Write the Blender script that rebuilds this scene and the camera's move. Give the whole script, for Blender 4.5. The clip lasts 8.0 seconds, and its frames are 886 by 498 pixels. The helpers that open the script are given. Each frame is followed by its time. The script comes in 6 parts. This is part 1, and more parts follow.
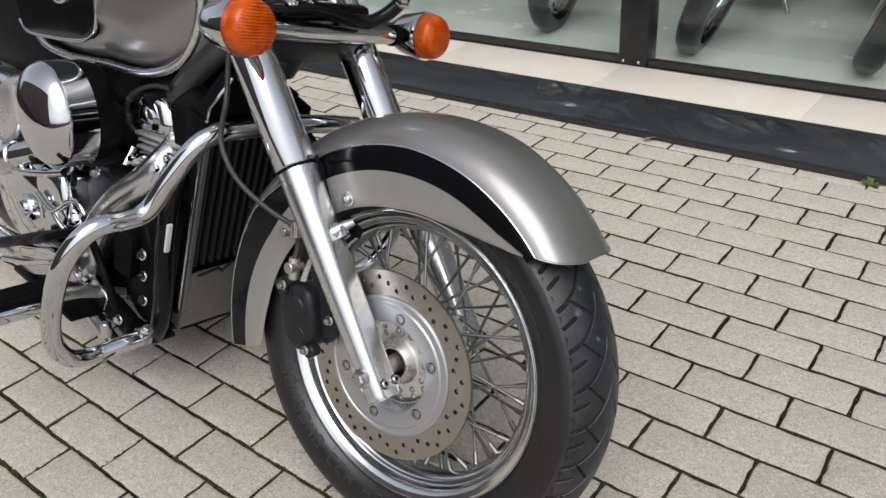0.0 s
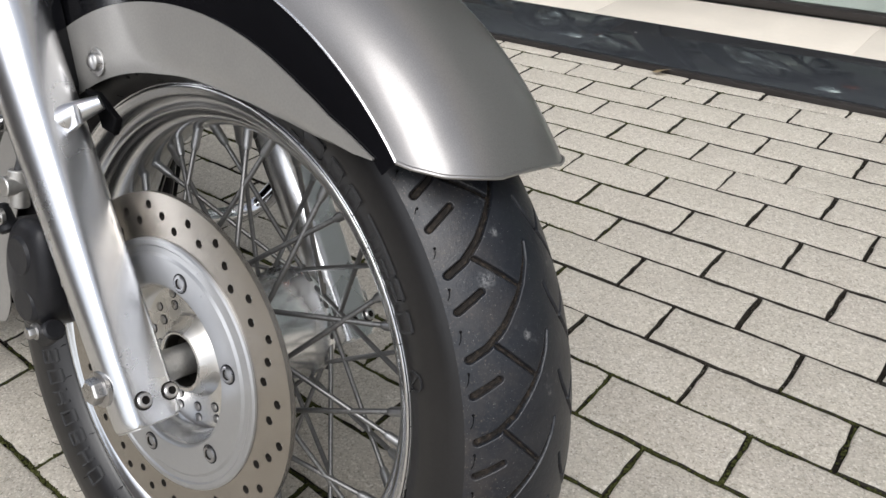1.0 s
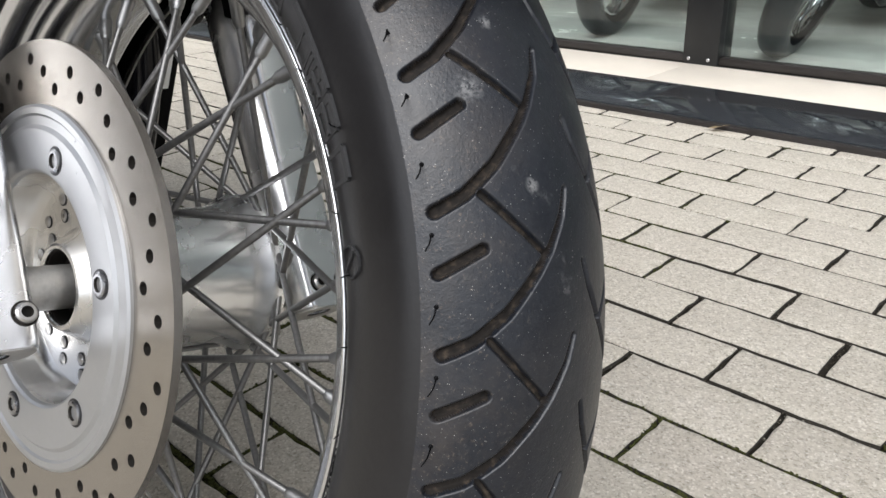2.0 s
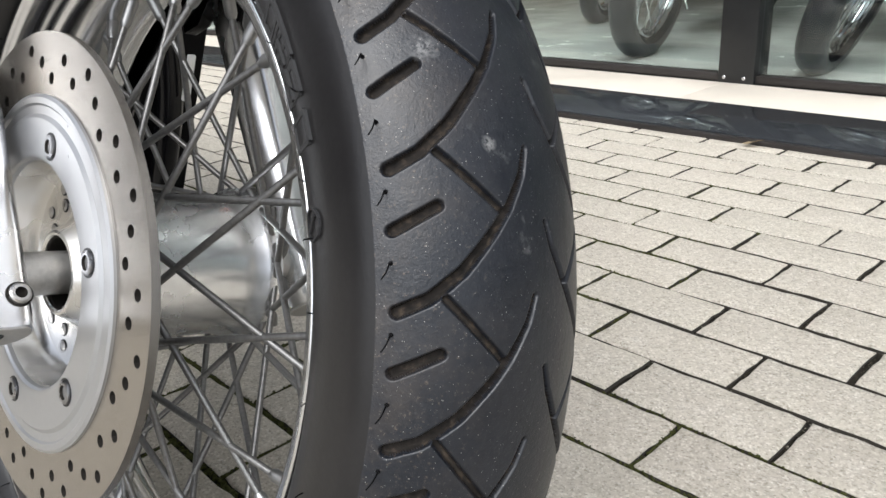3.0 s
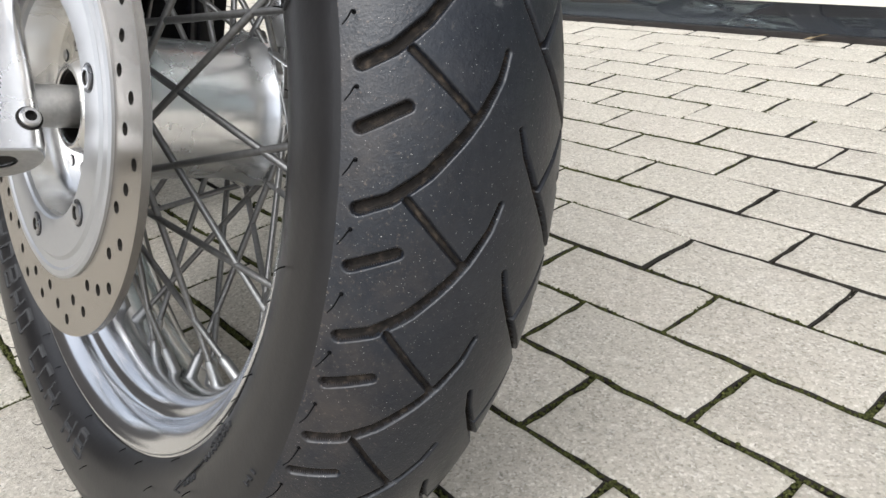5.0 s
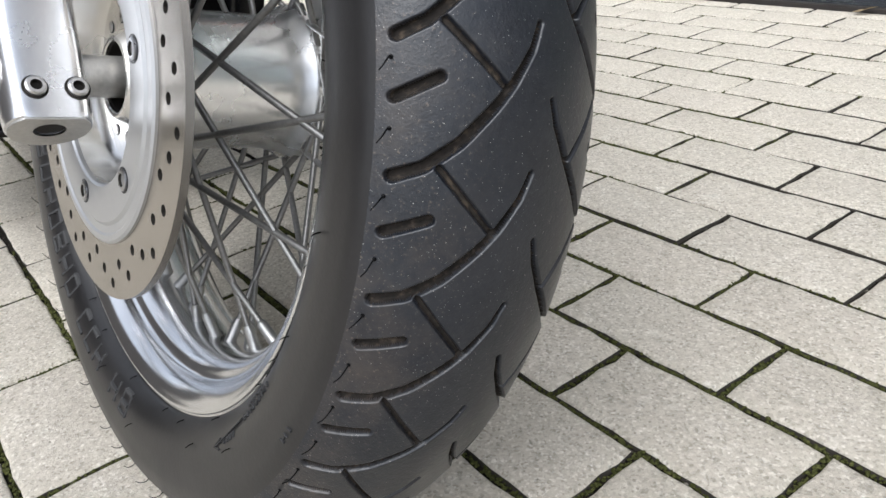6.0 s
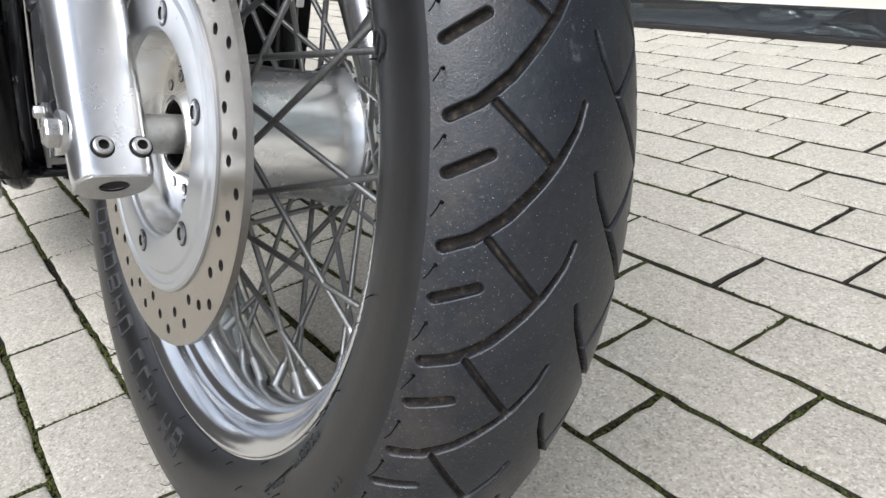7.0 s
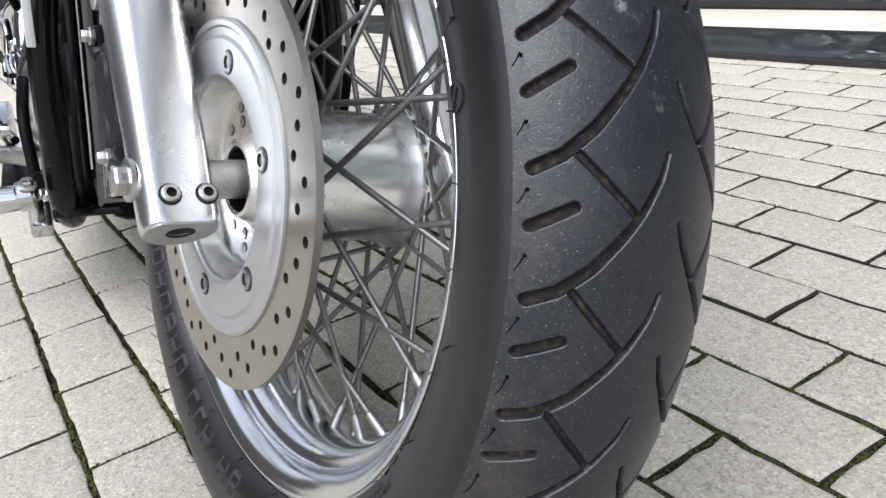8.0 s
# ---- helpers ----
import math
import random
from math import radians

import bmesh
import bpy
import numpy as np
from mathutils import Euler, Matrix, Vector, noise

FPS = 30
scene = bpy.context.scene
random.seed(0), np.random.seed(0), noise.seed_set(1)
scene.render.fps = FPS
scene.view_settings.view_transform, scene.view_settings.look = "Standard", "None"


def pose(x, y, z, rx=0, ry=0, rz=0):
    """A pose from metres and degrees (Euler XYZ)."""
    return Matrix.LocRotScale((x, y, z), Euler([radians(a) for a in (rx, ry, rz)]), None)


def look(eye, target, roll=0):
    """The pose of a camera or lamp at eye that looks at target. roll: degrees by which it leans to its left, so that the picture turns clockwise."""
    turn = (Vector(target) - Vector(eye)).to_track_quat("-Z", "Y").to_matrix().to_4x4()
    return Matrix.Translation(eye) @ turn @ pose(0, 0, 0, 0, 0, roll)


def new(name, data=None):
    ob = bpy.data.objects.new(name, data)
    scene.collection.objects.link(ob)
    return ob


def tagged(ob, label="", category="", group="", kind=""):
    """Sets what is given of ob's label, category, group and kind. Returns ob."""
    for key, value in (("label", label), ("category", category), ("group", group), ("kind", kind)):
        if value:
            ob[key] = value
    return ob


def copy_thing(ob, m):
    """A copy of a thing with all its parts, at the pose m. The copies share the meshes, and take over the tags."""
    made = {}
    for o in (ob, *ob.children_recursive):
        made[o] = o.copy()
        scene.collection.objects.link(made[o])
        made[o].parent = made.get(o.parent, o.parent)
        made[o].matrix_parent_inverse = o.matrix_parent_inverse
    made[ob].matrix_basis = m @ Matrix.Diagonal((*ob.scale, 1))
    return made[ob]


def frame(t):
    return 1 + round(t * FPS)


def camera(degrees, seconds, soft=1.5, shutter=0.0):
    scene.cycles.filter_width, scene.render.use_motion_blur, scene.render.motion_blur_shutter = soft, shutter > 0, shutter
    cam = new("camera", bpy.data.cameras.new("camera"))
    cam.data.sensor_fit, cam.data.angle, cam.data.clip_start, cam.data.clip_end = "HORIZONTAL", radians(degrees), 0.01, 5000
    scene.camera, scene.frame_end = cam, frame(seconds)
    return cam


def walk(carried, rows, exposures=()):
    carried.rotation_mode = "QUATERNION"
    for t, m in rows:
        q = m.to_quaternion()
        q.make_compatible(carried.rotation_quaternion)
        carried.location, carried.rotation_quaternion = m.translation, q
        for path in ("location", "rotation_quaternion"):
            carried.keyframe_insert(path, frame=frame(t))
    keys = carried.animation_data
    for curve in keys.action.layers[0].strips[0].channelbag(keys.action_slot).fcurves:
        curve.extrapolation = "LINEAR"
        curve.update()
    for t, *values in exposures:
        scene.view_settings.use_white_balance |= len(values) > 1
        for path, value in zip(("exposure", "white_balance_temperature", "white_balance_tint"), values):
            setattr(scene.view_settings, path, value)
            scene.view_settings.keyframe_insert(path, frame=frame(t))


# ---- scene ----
cam = camera(58.4, 8.0)

PATH = [
    (0, (0.443, -1.22, 1.069), (-0.668, 0.107, 0.066), -4.4),
    (0.2, (0.375, -1.129, 1.034), (-0.656, 0.231, -0.009), -3.8),
    (0.5, (0.337, -0.995, 0.965), (-0.664, 0.35, -0.126), -3.3),
    (0.7, (0.31, -0.903, 0.889), (-0.723, 0.417, -0.201), -3.1),
    (1, (0.283, -0.796, 0.755), (-0.826, 0.485, -0.308), -2.9),
    (1.2, (0.261, -0.747, 0.659), (-0.892, 0.535, -0.354), -2.1),
    (1.5, (0.239, -0.714, 0.567), (-0.966, 0.591, -0.352), -1.5),
    (1.7, (0.237, -0.706, 0.548), (-0.997, 0.609, -0.317), -1.4),
    (2.8, (0.265, -0.677, 0.513), (-1.099, 0.588, -0.22), -3.1),
    (3, (0.272, -0.679, 0.506), (-1.103, 0.577, -0.223), -3.3),
    (3.5, (0.284, -0.676, 0.475), (-1.116, 0.552, -0.253), -4.3),
    (4, (0.29, -0.68, 0.452), (-1.124, 0.515, -0.306), -5.3),
    (4.5, (0.297, -0.677, 0.44), (-1.133, 0.47, -0.361), -5.9),
    (5, (0.311, -0.671, 0.433), (-1.134, 0.418, -0.419), -6.5),
    (5.2, (0.313, -0.673, 0.432), (-1.141, 0.393, -0.436), -6.6),
    (6.3, (0.324, -0.675, 0.436), (-1.177, 0.3, -0.457), -7.3),
    (6.5, (0.326, -0.675, 0.44), (-1.189, 0.291, -0.439), -7.3),
    (7, (0.324, -0.685, 0.459), (-1.222, 0.273, -0.374), -7.6),
    (7.5, (0.314, -0.695, 0.465), (-1.263, 0.251, -0.322), -7.9),
    (8, (0.306, -0.699, 0.472), (-1.296, 0.221, -0.293), -8.8),
]
walk(cam, [(t, look(eye, target, roll)) for t, eye, target, roll in PATH],
     exposures=[(0, 0.44, 6270, 10), (0.5, 0.52, 6270, 10), (1.5, 0.80, 6270, 10), (2.8, 1.05, 6260, 9), (6.0, 1.18, 6130, 9), (8, 1.18, 5960, 8)])

# ---- world and light: an overcast day ----
world = bpy.data.worlds.new("overcast_sky")
scene.world = world
world.use_nodes = True
wn, wl = world.node_tree.nodes, world.node_tree.links
sky = wn.new("ShaderNodeTexSky")
sky.sky_type, sky.sun_disc = "NISHITA", False
sky.sun_elevation, sky.sun_rotation = radians(52), radians(150)
sky.air_density, sky.dust_density, sky.ozone_density = 1.0, 3.0, 1.0
grey = wn.new("ShaderNodeHueSaturation")
grey.inputs["Saturation"].default_value = 0.3
wl.new(sky.outputs["Color"], grey.inputs["Color"])
wl.new(grey.outputs["Color"], wn["Background"].inputs["Color"])
wn["Background"].inputs["Strength"].default_value = 0.12
sun = new("sun", bpy.data.lights.new("sun", "SUN"))
sun.data.energy, sun.data.angle, sun.data.color = 1.15, radians(45), (1.0, 0.97, 0.93)
sun.matrix_world = look((2.0, -3.0, 5.0), (0, 0, 0))


# ---- materials ----
def node_set(mat):
    return mat.node_tree.nodes, mat.node_tree.links


def base_material(name, color, rough, metal=0.0, coat=0.0, spec=0.5):
    m = bpy.data.materials.new(name)
    m.use_nodes = True
    b = m.node_tree.nodes["Principled BSDF"]
    b.inputs["Base Color"].default_value = (*color, 1)
    b.inputs["Roughness"].default_value = rough
    b.inputs["Metallic"].default_value = metal
    b.inputs["Coat Weight"].default_value = coat
    b.inputs["Coat Roughness"].default_value = 0.05
    b.inputs["Specular IOR Level"].default_value = spec
    return m, b


def noise_tex(m, scale, detail=6, rough=0.6, stretch=None):
    n, l = node_set(m)
    co = n.new("ShaderNodeTexCoord")
    t = n.new("ShaderNodeTexNoise")
    t.inputs["Scale"].default_value = scale
    t.inputs["Detail"].default_value = detail
    t.inputs["Roughness"].default_value = rough
    if stretch:
        mp = n.new("ShaderNodeMapping")
        mp.inputs["Scale"].default_value = stretch
        l.new(co.outputs["Object"], mp.inputs["Vector"])
        l.new(mp.outputs["Vector"], t.inputs["Vector"])
    else:
        l.new(co.outputs["Object"], t.inputs["Vector"])
    return t.outputs["Fac"]


def ramp(m, fac, stops):
    n, l = node_set(m)
    r = n.new("ShaderNodeValToRGB")
    while len(r.color_ramp.elements) < len(stops):
        r.color_ramp.elements.new(0.5)
    for e, (p, c) in zip(r.color_ramp.elements, stops):
        e.position = p
        e.color = (*c, 1) if isinstance(c, tuple) else (c, c, c, 1)
    l.new(fac, r.inputs["Fac"])
    return r.outputs["Color"]


def mix(m, fac, a, b, kind="MIX"):
    n, l = node_set(m)
    x = n.new("ShaderNodeMix")
    x.data_type, x.blend_type = "RGBA", kind
    for sock, v in ((x.inputs[0], fac), (x.inputs[6], a), (x.inputs[7], b)):
        if isinstance(v, (int, float)):
            sock.default_value = v
        elif isinstance(v, tuple):
            sock.default_value = (*v, 1)
        else:
            l.new(v, sock)
    return x.outputs[2]


def bump(m, b, fac, strength, dist=0.001, after=None):
    n, l = node_set(m)
    k = n.new("ShaderNodeBump")
    k.inputs["Strength"].default_value = strength
    k.inputs["Distance"].default_value = dist
    l.new(fac, k.inputs["Height"])
    if after is not None:
        l.new(after, k.inputs["Normal"])
    l.new(k.outputs["Normal"], b.inputs["Normal"])
    return k.outputs["Normal"]


def simple(name, color, rough, metal=0.0, coat=0.0, vary=0.15, scale=30, bumps=0.05, rough_vary=0.1):
    m, b = base_material(name, color, rough, metal, coat)
    l = m.node_tree.links
    f1, f2 = noise_tex(m, scale), noise_tex(m, scale * 9, 4)
    dark = tuple(c * (1 - vary) for c in color)
    light = tuple(min(1, c * (1 + vary)) for c in color)
    c1 = ramp(m, f1, [(0.3, dark), (0.7, light)])
    l.new(mix(m, 0.25, c1, ramp(m, f2, [(0.35, dark), (0.65, light)])), b.inputs["Base Color"])
    l.new(ramp(m, f1, [(0.3, max(0.02, rough - rough_vary)), (0.75, rough + rough_vary)]), b.inputs["Roughness"])
    if bumps > 0:
        bump(m, b, f2, bumps, 0.0006)
    return m


CHROME = simple("chrome", (0.63, 0.635, 0.655), 0.055, 1.0, vary=0.04, scale=14, bumps=0.002, rough_vary=0.02)
RIM = simple("rim_chrome", (0.74, 0.745, 0.76), 0.19, 1.0, vary=0.05, scale=10, bumps=0.002, rough_vary=0.03)
DULL_CHROME = simple("dull_chrome", (0.58, 0.58, 0.58), 0.2, 1.0, vary=0.12, scale=25, bumps=0.01, rough_vary=0.06)
SATIN = simple("satin_aluminium", (0.70, 0.705, 0.72), 0.27, 1.0, vary=0.03, scale=9, bumps=0.0, rough_vary=0.03)
CARRIER = simple("silver_enamel", (0.42, 0.423, 0.43), 0.36, 0.75, vary=0.05, scale=20, bumps=0.03)
CAST = simple("cast_aluminium", (0.50, 0.49, 0.47), 0.42, 0.9, vary=0.25, scale=40, bumps=0.15)
BARE = simple("bare_aluminium", (0.46, 0.455, 0.45), 0.45, 0.5, vary=0.15, scale=50, bumps=0.1)
SPOKE = simple("spoke_steel", (0.17, 0.168, 0.165), 0.42, 0.85, vary=0.25, scale=60, bumps=0.1)
NIPPLE = simple("nipple_zinc", (0.29, 0.29, 0.29), 0.45, 1.0, vary=0.15, scale=90, bumps=0.05)
STEEL = simple("bolt_steel", (0.48, 0.47, 0.46), 0.32, 1.0, vary=0.2, scale=80, bumps=0.08)
BOLT = simple("zinc_bolt", (0.36, 0.36, 0.37), 0.3, 1.0, vary=0.15, scale=80, bumps=0.03)
BLACK = simple("black_enamel", (0.004, 0.004, 0.005), 0.16, 0.0, coat=0.15, vary=0.2, scale=15, bumps=0.01, rough_vary=0.05)
MATT_BLACK = simple("matt_black", (0.004, 0.004, 0.0045), 0.45, vary=0.3, scale=40, bumps=0.15)
FORGED = simple("forged_grey", (0.045, 0.045, 0.048), 0.42, 0.6, vary=0.15, scale=30, bumps=0.05)
CALIPER = simple("caliper_grey", (0.018, 0.018, 0.020), 0.38, 0.2, vary=0.25, scale=60, bumps=0.2)
GRILLE = simple("grille_black", (0.022, 0.021, 0.020), 0.5, 0.1, vary=0.2, scale=50, bumps=0.1)
for dull, level in ((BLACK, 0.16), (MATT_BLACK, 0.06), (GRILLE, 0.14), (CALIPER, 0.22)):
    dull.node_tree.nodes["Principled BSDF"].inputs["Specular IOR Level"].default_value = level
SATIN_BLACK = simple("satin_black", (0.045, 0.046, 0.049), 0.40, vary=0.15, scale=30, bumps=0.03)
LETTER = simple("moulded_rubber", (0.021, 0.021, 0.022), 0.7, vary=0.3, scale=200, bumps=0.2)
HOSE = simple("hose_rubber", (0.03, 0.03, 0.032), 0.5, vary=0.2, scale=80, bumps=0.1)
# near-black for recesses; in sockets, drain hole and slot it stands for shade
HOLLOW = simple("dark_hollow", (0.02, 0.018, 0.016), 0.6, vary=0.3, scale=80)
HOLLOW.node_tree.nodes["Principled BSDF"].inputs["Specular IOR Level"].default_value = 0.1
SHROUD = simple("grey_shroud", (0.135, 0.133, 0.129), 0.36, 0.4, vary=0.12, scale=20)
HUB = simple("hub_metal", (0.86, 0.87, 0.89), 0.27, 1.0, vary=0.08, scale=14, bumps=0.004, rough_vary=0.06)


def paint_silver():
    m, b = base_material("silver_paint", (0.34, 0.325, 0.31), 0.33, 0.75, 1.0)
    l = m.node_tree.links
    flake, dust = noise_tex(m, 1800, 2), noise_tex(m, 9, 5)
    c = ramp(m, flake, [(0.3, (0.21, 0.20, 0.195)), (0.7, (0.31, 0.297, 0.288))])
    l.new(mix(m, 0.3, c, ramp(m, dust, [(0.3, (0.235, 0.225, 0.217)), (0.7, (0.29, 0.278, 0.268))])), b.inputs["Base Color"])
    l.new(ramp(m, dust, [(0.35, 0.36), (0.7, 0.46)]), b.inputs["Roughness"])
    b.inputs["Coat Roughness"].default_value = 0.12
    return m


def matt_silver():
    m, b = base_material("skirt_silver", (0.30, 0.29, 0.275), 0.45, 0.5, 0.25)
    l = m.node_tree.links
    f, g = noise_tex(m, 25), noise_tex(m, 500, 3)
    l.new(mix(m, 0.4, ramp(m, f, [(0.3, (0.28, 0.27, 0.255)), (0.7, (0.33, 0.32, 0.30))]), ramp(m, g, [(0.3, (0.26, 0.25, 0.24)), (0.7, (0.34, 0.33, 0.31))])), b.inputs["Base Color"])
    return m


def rotor_metal():
    """Brake disc: fine turned rings about the axle."""
    m, b = base_material("turned_steel", (0.50, 0.46, 0.40), 0.27, 0.95)
    n, l = node_set(m)
    co = n.new("ShaderNodeTexCoord")
    sep = n.new("ShaderNodeSeparateXYZ")
    l.new(co.outputs["Object"], sep.inputs[0])
    com = n.new("ShaderNodeCombineXYZ")
    l.new(sep.outputs["X"], com.inputs["X"])
    l.new(sep.outputs["Z"], com.inputs["Y"])
    ln = n.new("ShaderNodeVectorMath")
    ln.operation = "LENGTH"
    l.new(com.outputs[0], ln.inputs[0])
    t = n.new("ShaderNodeTexNoise")
    t.noise_dimensions = "1D"
    t.inputs["Scale"].default_value = 2600
    t.inputs["Detail"].default_value = 4
    l.new(ln.outputs["Value"], t.inputs["W"])
    f = noise_tex(m, 22)
    c = ramp(m, t.outputs["Fac"], [(0.3, (0.33, 0.307, 0.275)), (0.7, (0.45, 0.42, 0.38))])
    l.new(mix(m, 0.35, c, ramp(m, f, [(0.3, (0.34, 0.310, 0.27)), (0.7, (0.47, 0.44, 0.40))])), b.inputs["Base Color"])
    b.inputs["Anisotropic"].default_value = 0.5
    bump(m, b, t.outputs["Fac"], 0.25, 0.0003)
    return m


def tyre_rubber():
    m, b = base_material("tyre_rubber", (0.02, 0.021, 0.023), 0.45, spec=0.5)
    n, l = node_set(m)
    f1, f2, f3 = noise_tex(m, 16), noise_tex(m, 260, 5), noise_tex(m, 900, 2)
    c = ramp(m, f1, [(0.3, (0.0040, 0.0060, 0.0105)), (0.55, (0.0070, 0.0095, 0.0150)), (0.8, (0.018, 0.019, 0.022))])
    c = mix(m, 0.4, c, ramp(m, f2, [(0.35, (0.004, 0.0052, 0.0085)), (0.7, (0.018, 0.0195, 0.0235))]))
    co = n.new("ShaderNodeTexCoord")
    sep = n.new("ShaderNodeSeparateXYZ")
    l.new(co.outputs["Object"], sep.inputs[0])

    def near(place, r0, r1):
        d = n.new("ShaderNodeVectorMath")
        d.operation = "DISTANCE"
        l.new(co.outputs["Object"], d.inputs[0])
        d.inputs[1].default_value = place
        return ramp(m, d.outputs["Value"], [(r0, 1.0), (r1, 0.0)])

    # brown dust that clings to the shoulders, broken up at two scales
    side = n.new("ShaderNodeMath")
    side.operation = "ABSOLUTE"
    l.new(sep.outputs["Y"], side.inputs[0])
    wide = n.new("ShaderNodeMath")
    wide.operation = "MULTIPLY"
    l.new(side.outputs[0], wide.inputs[0])
    wide.inputs[1].default_value = 10.0
    shoulder = ramp(m, wide.outputs[0], [(0.20, 0.12), (0.55, 1.0)])
    dust = mix(m, 1.0, ramp(m, noise_tex(m, 24, 6, 0.72), [(0.44, 0.0), (0.72, 0.55)]), shoulder, "MULTIPLY")
    c = mix(m, dust, c, (0.062, 0.050, 0.041))
    fleck = mix(m, 1.0, ramp(m, noise_tex(m, 520, 3, 0.7), [(0.60, 0.0), (0.70, 0.55)]), shoulder, "MULTIPLY")
    c = mix(m, fleck, c, (0.13, 0.10, 0.078))
    # pale scuffs, two of them large
    torn = ramp(m, noise_tex(m, 420, 3), [(0.42, 0.0), (0.60, 0.8)])
    scuff = mix(m, 1.0, ramp(m, noise_tex(m, 46, 3), [(0.68, 0.0), (0.73, 0.55)]), torn, "MULTIPLY")
    c = mix(m, scuff, c, (0.16, 0.16, 0.16))
    for place, size in (((0.2687, -0.0428, 0.1582), 0.0062), ((0.2603, -0.0281, 0.1856), 0.0040), ((0.2957, -0.0250, 0.1242), 0.0036)):
        c = mix(m, mix(m, 1.0, near(place, size * 0.2, size), torn, "MULTIPLY"), c, (0.22, 0.22, 0.22))
    # pale specks of grit of two sizes
    for scale, r0, r1, g0, g1 in ((330, 0.04, 0.10, 0.56, 0.63), (760, 0.07, 0.17, 0.52, 0.60)):
        v = n.new("ShaderNodeTexVoronoi")
        v.inputs["Scale"].default_value = scale
        l.new(co.outputs["Object"], v.inputs["Vector"])
        spot = ramp(m, v.outputs["Distance"], [(r0, 1.0), (r1, 0.0)])
        gate = ramp(m, noise_tex(m, scale * 0.62, 2), [(g0, 0.0), (g1, 0.75)])
        c = mix(m, mix(m, 1.0, spot, gate, "MULTIPLY"), c, (0.50, 0.48, 0.45))
    l.new(c, b.inputs["Base Color"])
    l.new(ramp(m, f1, [(0.3, 0.32), (0.7, 0.46)]), b.inputs["Roughness"])
    bump(m, b, f3, 0.3, 0.0005, bump(m, b, f2, 0.3, 0.0008))
    return m


def groove_rubber():
    """Bottom of the tread grooves, with brown road dust left in them."""
    m, b = base_material("groove_rubber", (0.012, 0.011, 0.010), 0.85, spec=0.15)
    l = m.node_tree.links
    f = noise_tex(m, 240, 5)
    l.new(ramp(m, f, [(0.35, (0.014, 0.0125, 0.0115)), (0.55, (0.026, 0.022, 0.019)), (0.74, (0.085, 0.066, 0.049))]), b.inputs["Base Color"])
    bump(m, b, f, 0.5, 0.0008)
    return m


def sidewall_rubber():
    m, b = base_material("sidewall_rubber", (0.03, 0.03, 0.031), 0.45, spec=0.5)
    l = m.node_tree.links
    f, g = noise_tex(m, 11, 4), noise_tex(m, 320, 3)
    l.new(mix(m, 0.3, ramp(m, f, [(0.3, (0.0056, 0.0052, 0.0057)), (0.7, (0.0112, 0.0105, 0.0108))]), ramp(m, g, [(0.3, (0.0064, 0.0060, 0.0064)), (0.7, (0.0170, 0.0162, 0.0166))])), b.inputs["Base Color"])
    l.new(ramp(m, f, [(0.3, 0.30), (0.7, 0.42)]), b.inputs["Roughness"])
    bump(m, b, g, 0.2, 0.0004)
    return m


